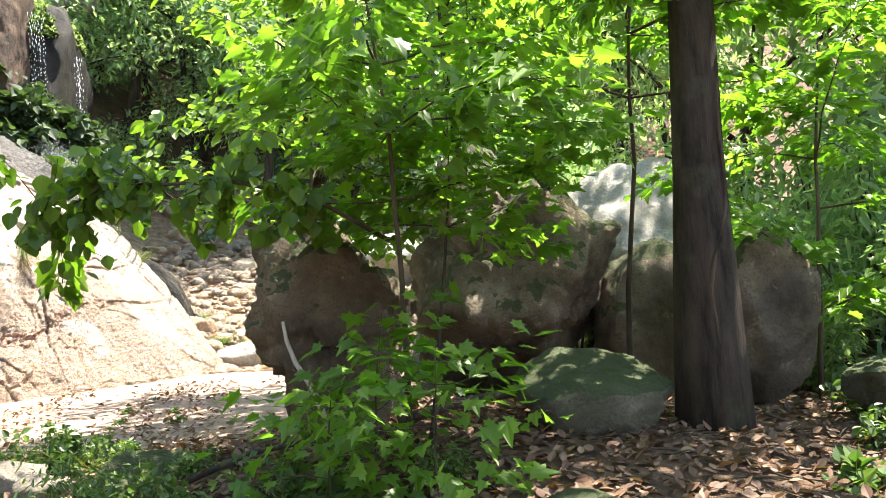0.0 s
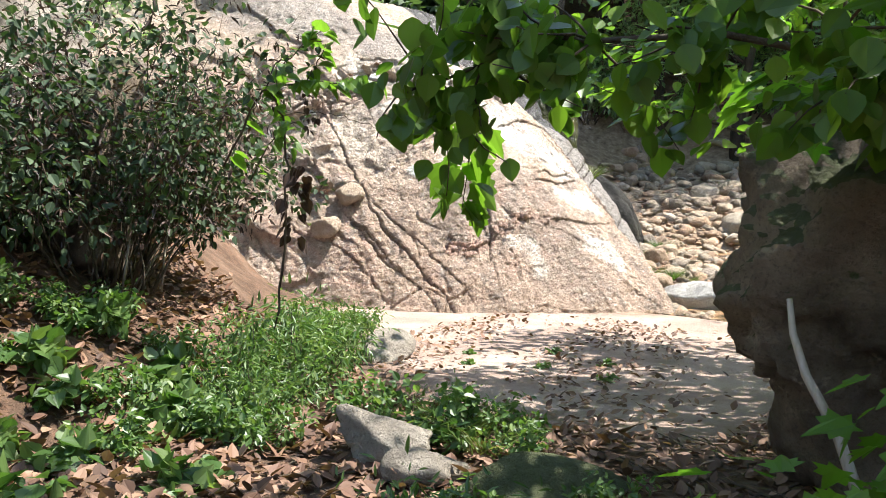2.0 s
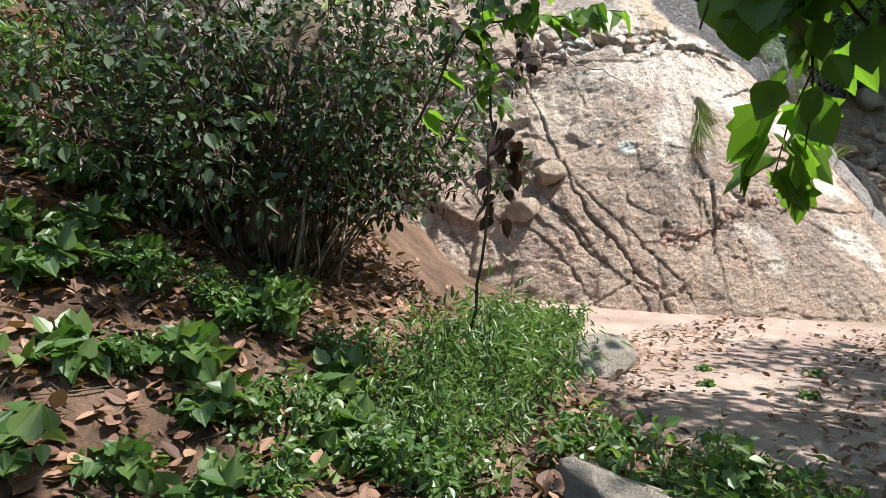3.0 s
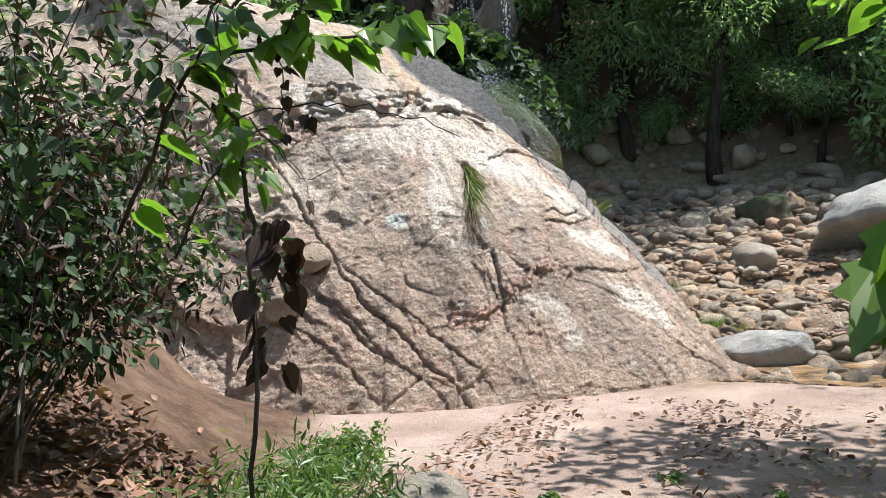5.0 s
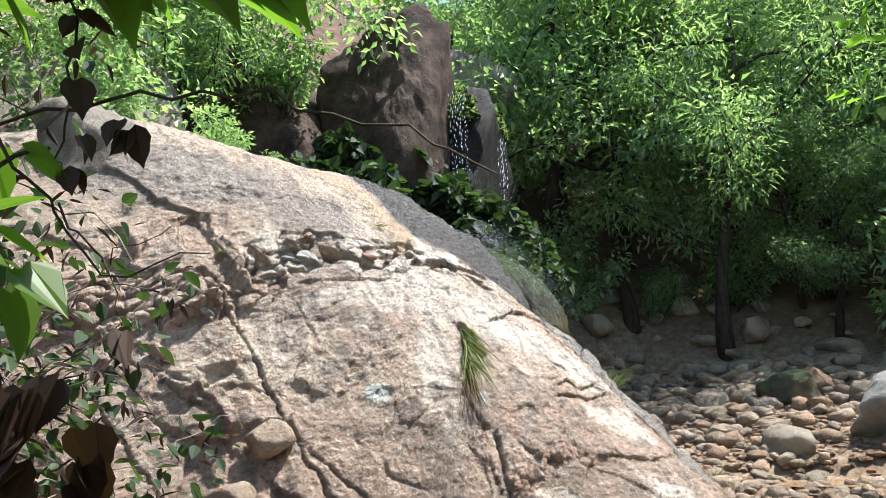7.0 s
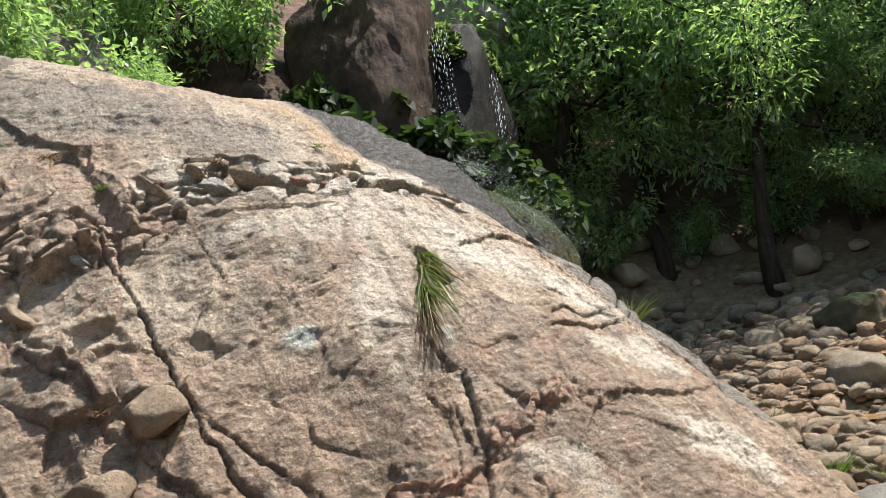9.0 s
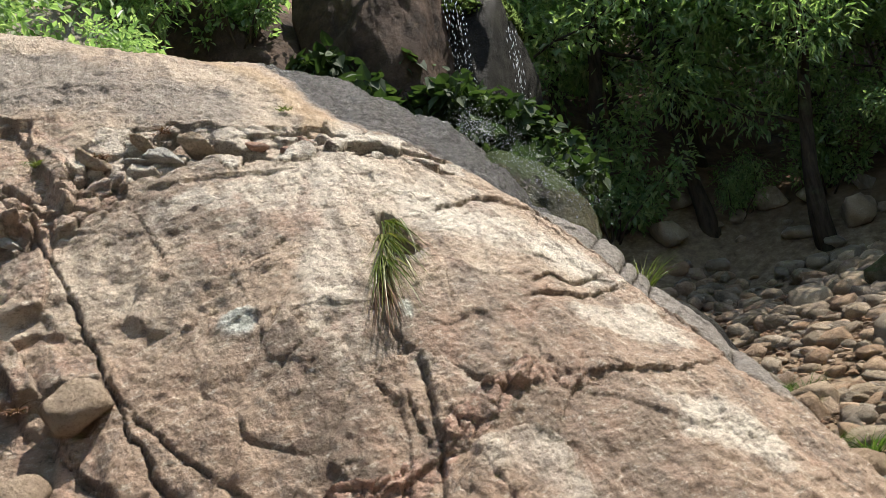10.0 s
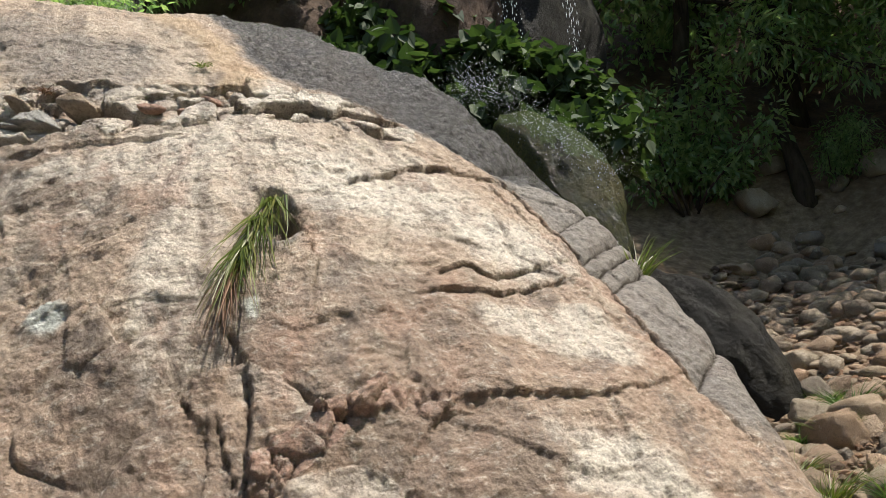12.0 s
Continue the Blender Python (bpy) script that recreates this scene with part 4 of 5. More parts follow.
def stream_stones():
    rng = np.random.default_rng(12)
    shapes = [rock_mesh(60 + k, (1.0, 0.75, 0.5), STONE, 12, 0.07, 3, "stone", 0.12, 3.2) for k in range(7)]
    done = []
    tries = 0
    while len(done) < 300 and tries < 12000:
        tries += 1
        y = 14.6 + 15.5 * rng.random() ** 1.1
        left = np.interp(y, [14, 16, 18, 19, 20, 24, 30], [-5.0, -5.8, -6.8, -7.6, -9.0, -10.5, -11.0])
        x = rng.uniform(left, -0.8 + 0.05 * (y - 15))
        size = rng.choice([0.2, 0.3, 0.45, 0.7], p=[0.3, 0.32, 0.25, 0.13]) * rng.uniform(0.75, 1.3) * np.interp(y, [14, 19, 25, 30], [0.85, 1.0, 1.45, 1.7])
        if any(math.hypot(x - a, y - b) < 0.36 * (size + s) for a, b, s in done) or math.hypot((x + 4.85) / 1.1, y - 16.0) < 0.7 or math.hypot((x + 2.9) / 2.3, (y - 22.8) / 1.8) < 1:
            continue
        done.append((x, y, size))
        ob = new("stone", shapes[len(done) % 7])
        ob.matrix_basis = pose(x, y, lz(x, y) - 0.03 * size, rng.uniform(-22, 22), rng.uniform(-22, 22), rng.uniform(0, 360)) @ Matrix.Diagonal((size, size, size * rng.uniform(0.7, 1.5), 1))
        tagged(ob, "blunt grey-tan stone lying in the stream bed", "stone", "stones of the stream bed")
    # smaller cobbles packed between them
    pack = Pile()
    lumps = []
    for k in range(5):
        me = rock_mesh(90 + k, (1.0, 0.75, 0.5), STONE, 10, 0.08, 2, "cobble", 0.12, 3.0)
        lumps.append((np.array([v.co[:] for v in me.vertices]), [tuple(p.vertices) for p in me.polygons]))
        bpy.data.meshes.remove(me)
    for k in range(1100):
        y = 14.6 + 13.5 * rng.random() ** 1.15
        x = rng.uniform(np.interp(y, [14, 16, 18, 19, 20, 24, 30], [-5.0, -5.8, -6.8, -7.6, -9.0, -10.5, -11.0]), -0.9)
        if math.hypot((x + 4.85) / 1.1, y - 16.0) < 0.6 or math.hypot((x + 2.9) / 2.0, (y - 22.8) / 1.5) < 1:
            continue
        size = rng.uniform(0.14, 0.42) * np.interp(y, [14, 19, 25, 30], [0.85, 1.0, 1.5, 1.7])
        turn = np.array(pose(0, 0, 0, rng.uniform(-25, 25), rng.uniform(-25, 25), rng.uniform(0, 360)).to_3x3())
        v, f = lumps[k % 5]
        pack.add(((v * size * np.array([1, 1, rng.uniform(0.7, 1.4)])) @ turn.T + np.array([x, y, lz(x, y) - 0.02 * size])).tolist(), f)
    tagged(new("cobbles", pack.mesh("cobbles", COBBLE)), "grey and rusty cobbles packed in the stream bed", "cobbles", kind="stuff")
    pile = Pile()
    base = bmesh.new()
    bmesh.ops.create_icosphere(base, subdivisions=1, radius=0.5)
    vs, fs = np.array([v.co[:] for v in base.verts]), [tuple(v.index for v in f.verts) for f in base.faces]
    base.free()
    for k in range(6500):
        y = 14.2 + 12 * rng.random() ** 1.2
        x = rng.uniform(np.interp(y, [14, 16, 18, 19, 20, 24, 30], [-5.0, -5.8, -6.8, -7.8, -9.2, -10.6, -11.2]), -1.2)
        s = rng.uniform(0.04, 0.15) * np.interp(y, [14, 25], [0.8, 1.6])
        q = vs * (1 + 0.25 * rng.normal(size=vs.shape)) * s * np.array([1, 0.8, 0.55]) + np.array([x, y, lz(x, y) + 0.1 * s])
        pile.add(q.tolist(), fs)
    tagged(new("gravel", pile.mesh("gravel", GRAVEL, False)), "loose gravel and cobbles between the stones", "gravel", kind="stuff")


GRAVEL = rock("gravel_stone", (0.17, 0.115, 0.08), (0.3, 0.225, 0.165), (0.44, 0.36, 0.28), per_object=False, islands=True)
COBBLE = rock("cobble_stone", (0.24, 0.2, 0.16), (0.4, 0.34, 0.27), (0.55, 0.49, 0.41), per_object=False, islands=True)
stream_stones()


def pool(name, x, y, z, rx, ry, seed, label):
    n = 48
    rim = [(rx * (1 + 0.22 * math.sin(3 * a + seed) + 0.12 * math.sin(7 * a)) * math.cos(a), ry * (1 + 0.2 * math.sin(2 * a - seed)) * math.sin(a), 0) for a in (2 * math.pi * k / n for k in range(n))]
    ob = new(name, mesh_of(name, [(0, 0, 0.0)] + rim, [(0, 1 + k, 1 + (k + 1) % n) for k in range(n)], WATER))
    ob.location = (x, y, z)
    return tagged(ob, label, "water", kind="structure")


pool("water_lower", -3.7, 15.3, -0.05, 2.1, 0.95, 1.0, "shallow brown pool at the foot of the slab")
pool("water_upper", -4.7, 20.0, 0.67, 1.5, 0.8, 2.0, "shallow brown pool below a big boulder")

# ---- forest ----
FOREST = [tree("forest_tree", 40 + k, 9.0 + k, 0.15 + 0.02 * k, 0.34, 3.6, 9500, 0.2, "broad-leaved tree in full leaf on the slope", LANCE if k == 1 else DIAMOND) for k in range(3)]
rng = np.random.default_rng(5)
spots = []
for row, y in enumerate((31.5, 34.5, 38.5, 43.5)):
    for k in range(9):
        x = -15.5 + k * 2.9 + rng.uniform(-1.0, 1.0) + 0.8 * row
        spots.append((x, y + rng.uniform(-1.2, 1.2)))
spots += [(6.2, 11.5), (5.0, 17.5), (9.0, 13.0), (10.5, 19.0), (12.5, 9.0),
          (-16.5, 15.0), (-17.0, 20.0), (-15.0, 10.5), (-13.5, 6.0), (-14.5, 25.5), (-12.5, 1.0), (4.5, -9.0), (-3.0, -10.5), (-9.0, -7.0)]
spots += [(-12.5, 28.5), (-10.0, 29.0), (-7.5, 28.6), (-4.8, 29.2)]
spots += [(0.8, 27.5), (-2.0, 29.2), (3.6, 28.0), (-5.6, 30.2)]
for k, (x, y) in enumerate(spots):
    m = pose(x, y, lz(x, y), 0, 0, rng.uniform(0, 360)) @ Matrix.Diagonal((*[rng.uniform(0.8, 1.2) * (0.6 if k >= len(spots) - 5 else 1)] * 3, 1))
    if k < 3:
        FOREST[k].matrix_basis = m
    else:
        copy_thing(FOREST[k % 3], m)

# ---- bushes ----
BUSH = [shrub("bush", 70 + k, 1.5, 1.7, 3600, 0.13, "leafy green undergrowth bush in the wood", DIAMOND if k else LANCE, LEAF_FAR) for k in range(2)]
bush_at = [(-9.5, 29.6, 1.0), (-7.5, 30.0, 1.1), (-5.0, 30.5, 1.0), (-2.5, 28.4, 2.0), (0.5, 27.2, 2.2), (-12.0, 27.5, 1.5), (2.5, 26.0, 1.6),
           (-12.2, 14.9, 0.55), (-12.9, 16.4, 0.6), (-13.6, 13.6, 0.9), (-13.2, 18.0, 0.5), (-13.8, 11.5, 1.0), (-14.4, 17.4, 0.8),
           (-12.2, 25.0, 0.9), (-14.0, 22.4, 0.8), (3.0, 11.0, 0.9), (4.5, 13.0, 1.2), (2.6, 8.6, 0.6), (3.6, 7.0, 0.6), (1.0, 12.5, 1.1), (-0.6, 13.5, 0.9), (5.6, 9.4, 1.2), (-10.5, 5.0, 0.8), (-8.6, 4.0, 0.5), (-10.6, 6.2, 0.7), (-9.4, 5.4, 0.5), (6.0, 12.5, 1.2), (7.5, 10.5, 1.3), (8.5, 14.0, 1.4), (6.8, 8.2, 1.0), (4.0, 9.5, 1.5), (-0.9, 25.6, 1.5), (2.4, 24.0, 1.8), (1.6, 28.6, 2.4), (-15.2, 16.6, 1.4), (-14.6, 19.0, 1.1), (-16.4, 13.6, 1.4), (5.0, 11.5, 1.8), (3.2, 12.8, 1.6), (6.6, 14.8, 2.0), (7.2, 12.0, 1.8), (2.5, 15.0, 1.6), (4.8, 16.0, 2.0), (8.8, 11.0, 2.0), (5.4, 8.6, 1.3)]
for k, (x, y, s) in enumerate(bush_at):
    z = {7: 5.3, 8: 5.5, 9: 5.6, 10: 5.6, 13: 9.3, 14: 9.9, 34: 8.0, 35: 8.4, 36: 7.0}.get(k, lz(x, y) - 0.05)
    m = pose(x, y, z, 0, 0, rng.uniform(0, 360)) @ Matrix.Diagonal((s, s, s, 1))
    if k < 2:
        BUSH[k].matrix_basis = m
    else:
        copy_thing(BUSH[k % 2], m)

# ---- trees and saplings beside the path ----
big = tree("path_tree", 90, 11.0, 0.2, 0.45, 4.2, 2600, 0.2, "tall tree with dark bark and a vine on its trunk", OVATE, LEAF_MAPLE, limbs=11, bend=0.012)
big.location = (1.1, 6.15, lz(1.1, 6.15))
rngv = np.random.default_rng(3)
vine = Pile()
vine.add(*tube([(0.21 * math.cos(a), 0.21 * math.sin(a), 0.08 + 0.16 * k) for k, a in ((i, -1.9 + 0.12 * i + 0.25 * math.sin(i * 0.9)) for i in range(22))], [0.016] * 22, 5))
part("vine", vine.mesh("vine", TWIG), big, "thin brown vine climbing the trunk")
thin = tree("slender_tree", 91, 9.0, 0.07, 0.5, 2.4, 6000, 0.16, "slender dark-stemmed tree among boulders", OVATE, LEAF_MAPLE)
thin.location = (-0.35, 10.4, lz(-0.35, 10.4))


def spray_of_leaves(root, rng, path, count, size, outline, leaf, name="foliage", hang=0.35, side=0.14):
    """Leaves set along a twig on short stalks."""
    n = len(path) - 1
    t = rng.random(count) * n
    P, W, Z = [], [], []
    for k in t:
        i = min(int(k), n - 1)
        a, b = Vector(path[i]), Vector(path[i + 1])
        d = (b - a).normalized()
        p = a.lerp(b, k - i)
        s = d.cross(Vector((0, 0, 1))).normalized() * (1 if rng.random() < 0.5 else -1)
        w = s * rng.uniform(0.4, 1.0) + d * rng.uniform(0.0, 0.9) + Vector((0, 0, -hang + rng.normal() * 0.35))
        P.append(p + s * side * rng.random() * 0.6)
        W.append(w)
        Z.append(Vector((0, 0, 1)) + Vector(rng.normal(size=3)) * 0.35)
    for p, w, z in zip(P, W, Z):
        part(name, leaves([p], [w], [z], [size * rng.uniform(0.6, 1.2)], outline, leaf, name, 0.15, 0.25), root)


def sapling(name, seed, base, height, girth, limbs, count, size, outline, leaf, label, low=0.3, reach=1.2, way=None):
    """A young tree: thin stem, long flat sprays of leaves."""
    rng = np.random.default_rng(seed)
    root = holder(name, base, label, "sapling")
    wood = Pile()
    stem = branch_path(rng, (0, 0, -0.08), way or (0, 0, 1), height, 9, 0.06, 0.06)
    wood.add(*tube(stem, [girth * (1 - 0.095 * k) for k in range(10)], 7))
    P, W, Z = [], [], []
    for i in range(limbs):
        f = low + (0.98 - low) * (i + rng.random()) / limbs
        at = stem[min(9, int(f * 9))]
        a = i * 2.4 + rng.random() * 1.2
        limb = branch_path(rng, at, (math.cos(a), math.sin(a), rng.uniform(0.05, 0.45)), reach * rng.uniform(0.6, 1.15), 6, 0.13, -0.02)
        wood.add(*tube(limb, [girth * 0.38 * (1 - 0.14 * k) for k in range(7)], 5))
        for k in range(count // limbs):
            q = rng.uniform(1.2, 6)
            j = min(int(q), 5)
            p = limb[j].lerp(limb[j + 1], q - j)
            d = (limb[j + 1] - limb[j]).normalized()
            s = d.cross(Vector((0, 0, 1))) * rng.choice((-1, 1))
            P.append(p + s * rng.uniform(0.02, 0.3) + d * rng.uniform(-0.1, 0.15) + Vector((0, 0, rng.normal() * 0.07)))
            W.append(s * 0.8 + d * rng.uniform(0, 0.8) + Vector((0, 0, -0.3 + rng.normal() * 0.3)))
            Z.append(Vector((0, 0, 1)) + Vector(rng.normal(size=3)) * 0.35)
    tagged(part("stem", wood.mesh("stem", TWIG), root), kind="stuff")
    part("foliage", leaves(P, W, Z, size * rng.uniform(0.55, 1.25, len(P)), outline, leaf, "foliage", 0.12, 0.2), root)
    return root


sapling("maple_sapling", 200, (-0.8, 5.55, lz(-0.8, 5.55)), 3.6, 0.022, 16, 1900, 0.125, PALM, LEAF_MAPLE, "young maple with flat sprays of lobed leaves", 0.5, 1.35)
sapling("maple_sapling", 201, (-0.72, 5.7, lz(-0.72, 5.7)), 2.6, 0.016, 12, 800, 0.12, PALM, LEAF_MAPLE, "slim young maple in front of dark boulders", 0.55, 0.9, (0.08, 0.1, 1))
sapling("maple_sapling", 202, (-1.0, 5.4, lz(-1.0, 5.4)), 1.0, 0.01, 9, 190, 0.12, PALM, LEAF_MAPLE, "low maple shoot with large bright leaves", 0.2, 0.5)
sapling("maple_sapling", 206, (-1.15, 4.85, lz(-1.15, 4.85)), 0.8, 0.009, 9, 150, 0.11, PALM, LEAF_MAPLE, "low maple shoot with large bright leaves", 0.25, 0.5)
sapling("maple_sapling", 207, (-0.6, 4.75, lz(-0.6, 4.75)), 0.9, 0.009, 9, 150, 0.11, PALM, LEAF_MAPLE, "low maple shoot with large bright leaves", 0.25, 0.5)
sapling("maple_sapling", 203, (0.75, 6.9, lz(0.75, 6.9)), 4.2, 0.025, 14, 1500, 0.13, PALM, LEAF_MAPLE, "young maple reaching over the boulders", 0.6, 1.6)
sapling("maple_sapling", 204, (2.3, 7.4, lz(2.3, 7.4)), 3.6, 0.025, 14, 1500, 0.13, PALM, LEAF_MAPLE, "young maple beside the large trunk", 0.2, 1.5)
sapling("broadleaf_sapling", 205, (-1.9, 7.9, lz(-1.9, 7.9)), 3.8, 0.03, 14, 1300, 0.13, OVATE, LEAF_LIME, "young broad-leaved tree behind the dark boulder", 0.45, 1.5)


def reaching_branch():
    """The long bough with round leaves that hangs across the view of the slab."""
    rng = np.random.default_rng(31)
    root = holder("leafy_bough", (-0.85, 5.75, 1.55), "dark bough with hanging round green leaves", "branch")
    wood = Pile()
    main = [Vector(p) for p in ((0, 0, 0), (-0.45, -0.1, 0.3), (-0.9, -0.2, 0.42), (-1.3, -0.3, 0.42), (-1.65, -0.36, 0.38), (-1.9, -0.4, 0.3))]
    wood.add(*tube(main, [0.016, 0.014, 0.012, 0.01, 0.007, 0.004], 6))
    P, W, Z = [], [], []
    for i in range(34):
        j = 1 + i % 5
        a = rng.uniform(-2.9, 2.9)
        twig = branch_path(rng, main[j], (-0.25 + 0.4 * math.cos(a), math.sin(a) * 0.7, rng.uniform(-0.35, 0.4)), rng.uniform(0.3, 0.5), 4, 0.2, -0.05)
        wood.add(*tube(twig, [0.006, 0.005, 0.004, 0.003, 0.002], 4))
        for k in range(17):
            q = rng.uniform(0.5, 4)
            b = min(int(q), 3)
            P.append(twig[b].lerp(twig[b + 1], q - b) + Vector(rng.normal(size=3)) * 0.04)
            W.append(Vector(rng.normal(size=3)) * 0.5 + Vector((-0.2, 0, -0.75)))
            Z.append(Vector((0.1, -0.6, 0.8)) + Vector(rng.normal(size=3)) * 0.4)
    tagged(part("limb", wood.mesh("limb", TWIG), root), kind="stuff")
    wide = [(x * 1.35, y) for x, y in OVATE]
    part("foliage", leaves(P, W, Z, 0.105 * rng.uniform(0.65, 1.2, len(P)), wide, LEAF_LIME, "foliage", 0.1, 0.15), root)
    tip = [Vector((-1.85, -0.38, 0.3)), Vector((-2.05, 0.15, 0.22)), Vector((-2.3, 0.5, 0.03)), Vector((-2.36, 0.55, -0.15))]
    part("shoot", mesh_of("shoot", *tube(tip, [0.005, 0.004, 0.003, 0.002], 4), TWIG), root)
    spray_of_leaves(root, rng, tip, 26, 0.17, BROAD, LEAF_LIME, "leaf", 0.6, 0.14)


reaching_branch()


def vine_arch():
    """The climbing vine that hangs over the left of the slab, with withered leaves and a bare twig."""
    rng = np.random.default_rng(32)
    root = holder("climbing_vine", (-5.6, 7.0, 0.5), "climbing vine with lobed green leaves and withered brown ones", "vine")
    o = Vector((-5.6, 7.0, 0.5))

    def rod(name, pts, r0, r1):
        pts = [Vector(p) - o for p in pts]
        n = len(pts)
        fine = []
        for i in range(n - 1):
            for k in range(4):
                fine.append(pts[i].lerp(pts[i + 1], k / 4) + Vector(rng.normal(size=3)) * 0.006)
        fine.append(pts[-1])
        part(name, mesh_of(name, *tube(fine, [r0 + (r1 - r0) * i / (len(fine) - 1) for i in range(len(fine))], 5), TWIG), root)
        return fine

    main = rod("stem", [(-5.75, 6.95, 1.7), (-5.27, 6.88, 2.22), (-4.92, 6.99, 2.27), (-4.75, 7.02, 2.25), (-4.6, 7.08, 2.27), (-4.4, 7.13, 2.25)], 0.009, 0.003)
    up = rod("stem", [(-5.3, 6.9, 2.2), (-5.1, 6.95, 2.42), (-4.95, 7.0, 2.55), (-4.8, 7.0, 2.62)], 0.006, 0.003)
    up2 = rod("stem", [(-4.95, 6.98, 2.26), (-4.88, 7.0, 2.36), (-4.8, 7.02, 2.52)], 0.005, 0.003)
    hang = rod("stem", [(-5.22, 6.92, 2.22), (-5.16, 6.98, 2.03), (-5.18, 7.05, 1.68), (-5.25, 7.1, 1.1), (-5.4, 7.15, 0.5)], 0.008, 0.01)
    low = rod("stem", [(-5.5, 7.0, 1.6), (-5.3, 6.98, 1.85), (-5.12, 6.98, 1.98), (-5.0, 7.0, 2.0)], 0.006, 0.003)
    rod("bare_twig", [(-5.2, 6.98, 2.03), (-5.09, 7.0, 2.07), (-4.88, 7.05, 2.06), (-4.7, 7.09, 2.03), (-4.54, 7.18, 1.98), (-4.45, 7.25, 1.92)], 0.0035, 0.0015)
    rod("bare_twig", [(-5.1, 6.99, 2.06), (-5.02, 7.01, 1.93), (-4.96, 7.06, 1.83), (-4.83, 7.13, 1.85)], 0.003, 0.001)
    rod("bare_twig", [(-5.0, 7.02, 1.92), (-4.97, 7.07, 1.85), (-4.95, 7.09, 1.76)], 0.002, 0.001)
    dead = rod("bare_twig", [(-4.96, 6.99, 2.27), (-4.95, 6.99, 2.18), (-4.99, 7.0, 2.03), (-4.98, 7.01, 1.95)], 0.003, 0.001)
    for pts, n, s in ((main, 42, 0.135), (up, 20, 0.14), (up2, 14, 0.13), (low, 18, 0.1), (hang[:8], 12, 0.09)):
        spray_of_leaves(root, rng, pts, n, s, VINE, LEAF_LIME, "leaf", 0.55, 0.1)
    curl = [Vector((-4.91, 7.04, 2.06)) - o, Vector((-4.9, 7.04, 2.0)) - o]
    spray_of_leaves(root, rng, dead, 14, 0.055, VINE, DEAD, "withered_leaf", 0.9, 0.04)
    spray_of_leaves(root, rng, curl, 4, 0.055, VINE, DEAD, "withered_leaf", 0.9, 0.03)
    spray_of_leaves(root, rng, [Vector((-4.95, 7.09, 1.76)) - o, Vector((-4.95, 7.09, 1.72)) - o], 3, 0.05, VINE, DEAD, "withered_leaf", 0.9, 0.02)
    mass = [Vector((-5.05, 7.1, 1.72)) - o, Vector((-5.12, 7.1, 1.55)) - o, Vector((-5.2, 7.12, 1.35)) - o, Vector((-5.22, 7.15, 1.15)) - o]
    spray_of_leaves(root, rng, mass, 34, 0.1, VINE, DEAD, "withered_leaf", 0.8, 0.16)


vine_arch()


def thicket():
    """The thicket of dead twigs and leaves on the slope beside the path, its shade put into dark leaf colours."""
    rng = np.random.default_rng(33)
    root = holder("dark_thicket", (-6.85, 6.65, lz(-6.85, 6.65)), "tangled thicket of bare twigs, its leaves coloured dark for shade", "thicket")
    centres, radii = [], []
    fine, pale = Pile(), Pile()
    for i in range(110):
        a = rng.random() * 6.28
        b = (0.5 * math.cos(a) * rng.random(), 0.6 * math.sin(a) * rng.random(), -0.1)
        s = branch_path(rng, b, (math.cos(a) * 0.4 - 0.2, math.sin(a) * 0.5, 1.0), rng.uniform(1.5, 2.7), 7, 0.14, -0.02)
        (pale if i % 3 == 0 else fine).add(*tube(s, [0.009 * (1 - 0.12 * k) for k in range(8)], 4))
        for k in (3, 5, 7):
            t = branch_path(rng, s[k], rng.normal(size=3), rng.uniform(0.3, 0.6), 4, 0.4, -0.1)
            (pale if i % 3 == 0 else fine).add(*tube(t, [0.004, 0.003, 0.003, 0.002, 0.001], 3))
        for k in (3, 4, 5, 6, 7):
            centres.append(tuple(s[k]))
            radii.append(rng.uniform(0.16, 0.32))
    tagged(part("twig_tangle", fine.mesh("twig_tangle", TWIG), root), kind="stuff")
    tagged(part("dead_twig_tangle", pale.mesh("dead_twig_tangle", PALETWIG), root, "bleached dead twigs"), kind="stuff")
    p, w, u, s = leaf_ball(rng, centres, radii, 17000, 0.075)
    part("foliage", leaves(p[::2], w[::2], u[::2], s[::2], OVATE, LEAF_SHADED, "foliage"), root)
    part("dry_foliage", leaves(p[1::2], w[1::2], u[1::2], s[1::2], LANCE, DEAD, "dry_foliage"), root, "withered brown leaves")
    return root


PALETWIG = bark_material("bleached_twig", (0.16, 0.13, 0.1), (0.32, 0.28, 0.23))
THICKET = thicket()
boulder("thicket_rock", 39, (-7.0, 6.75, lz(-7.0, 6.75) - 0.1), (0.9, 1.1, 1.8), BOULDER, "dark rock hidden in the thicket", (0, 0, 30), 10, 0.13, 5, "boulder", 0.0, 3.0)


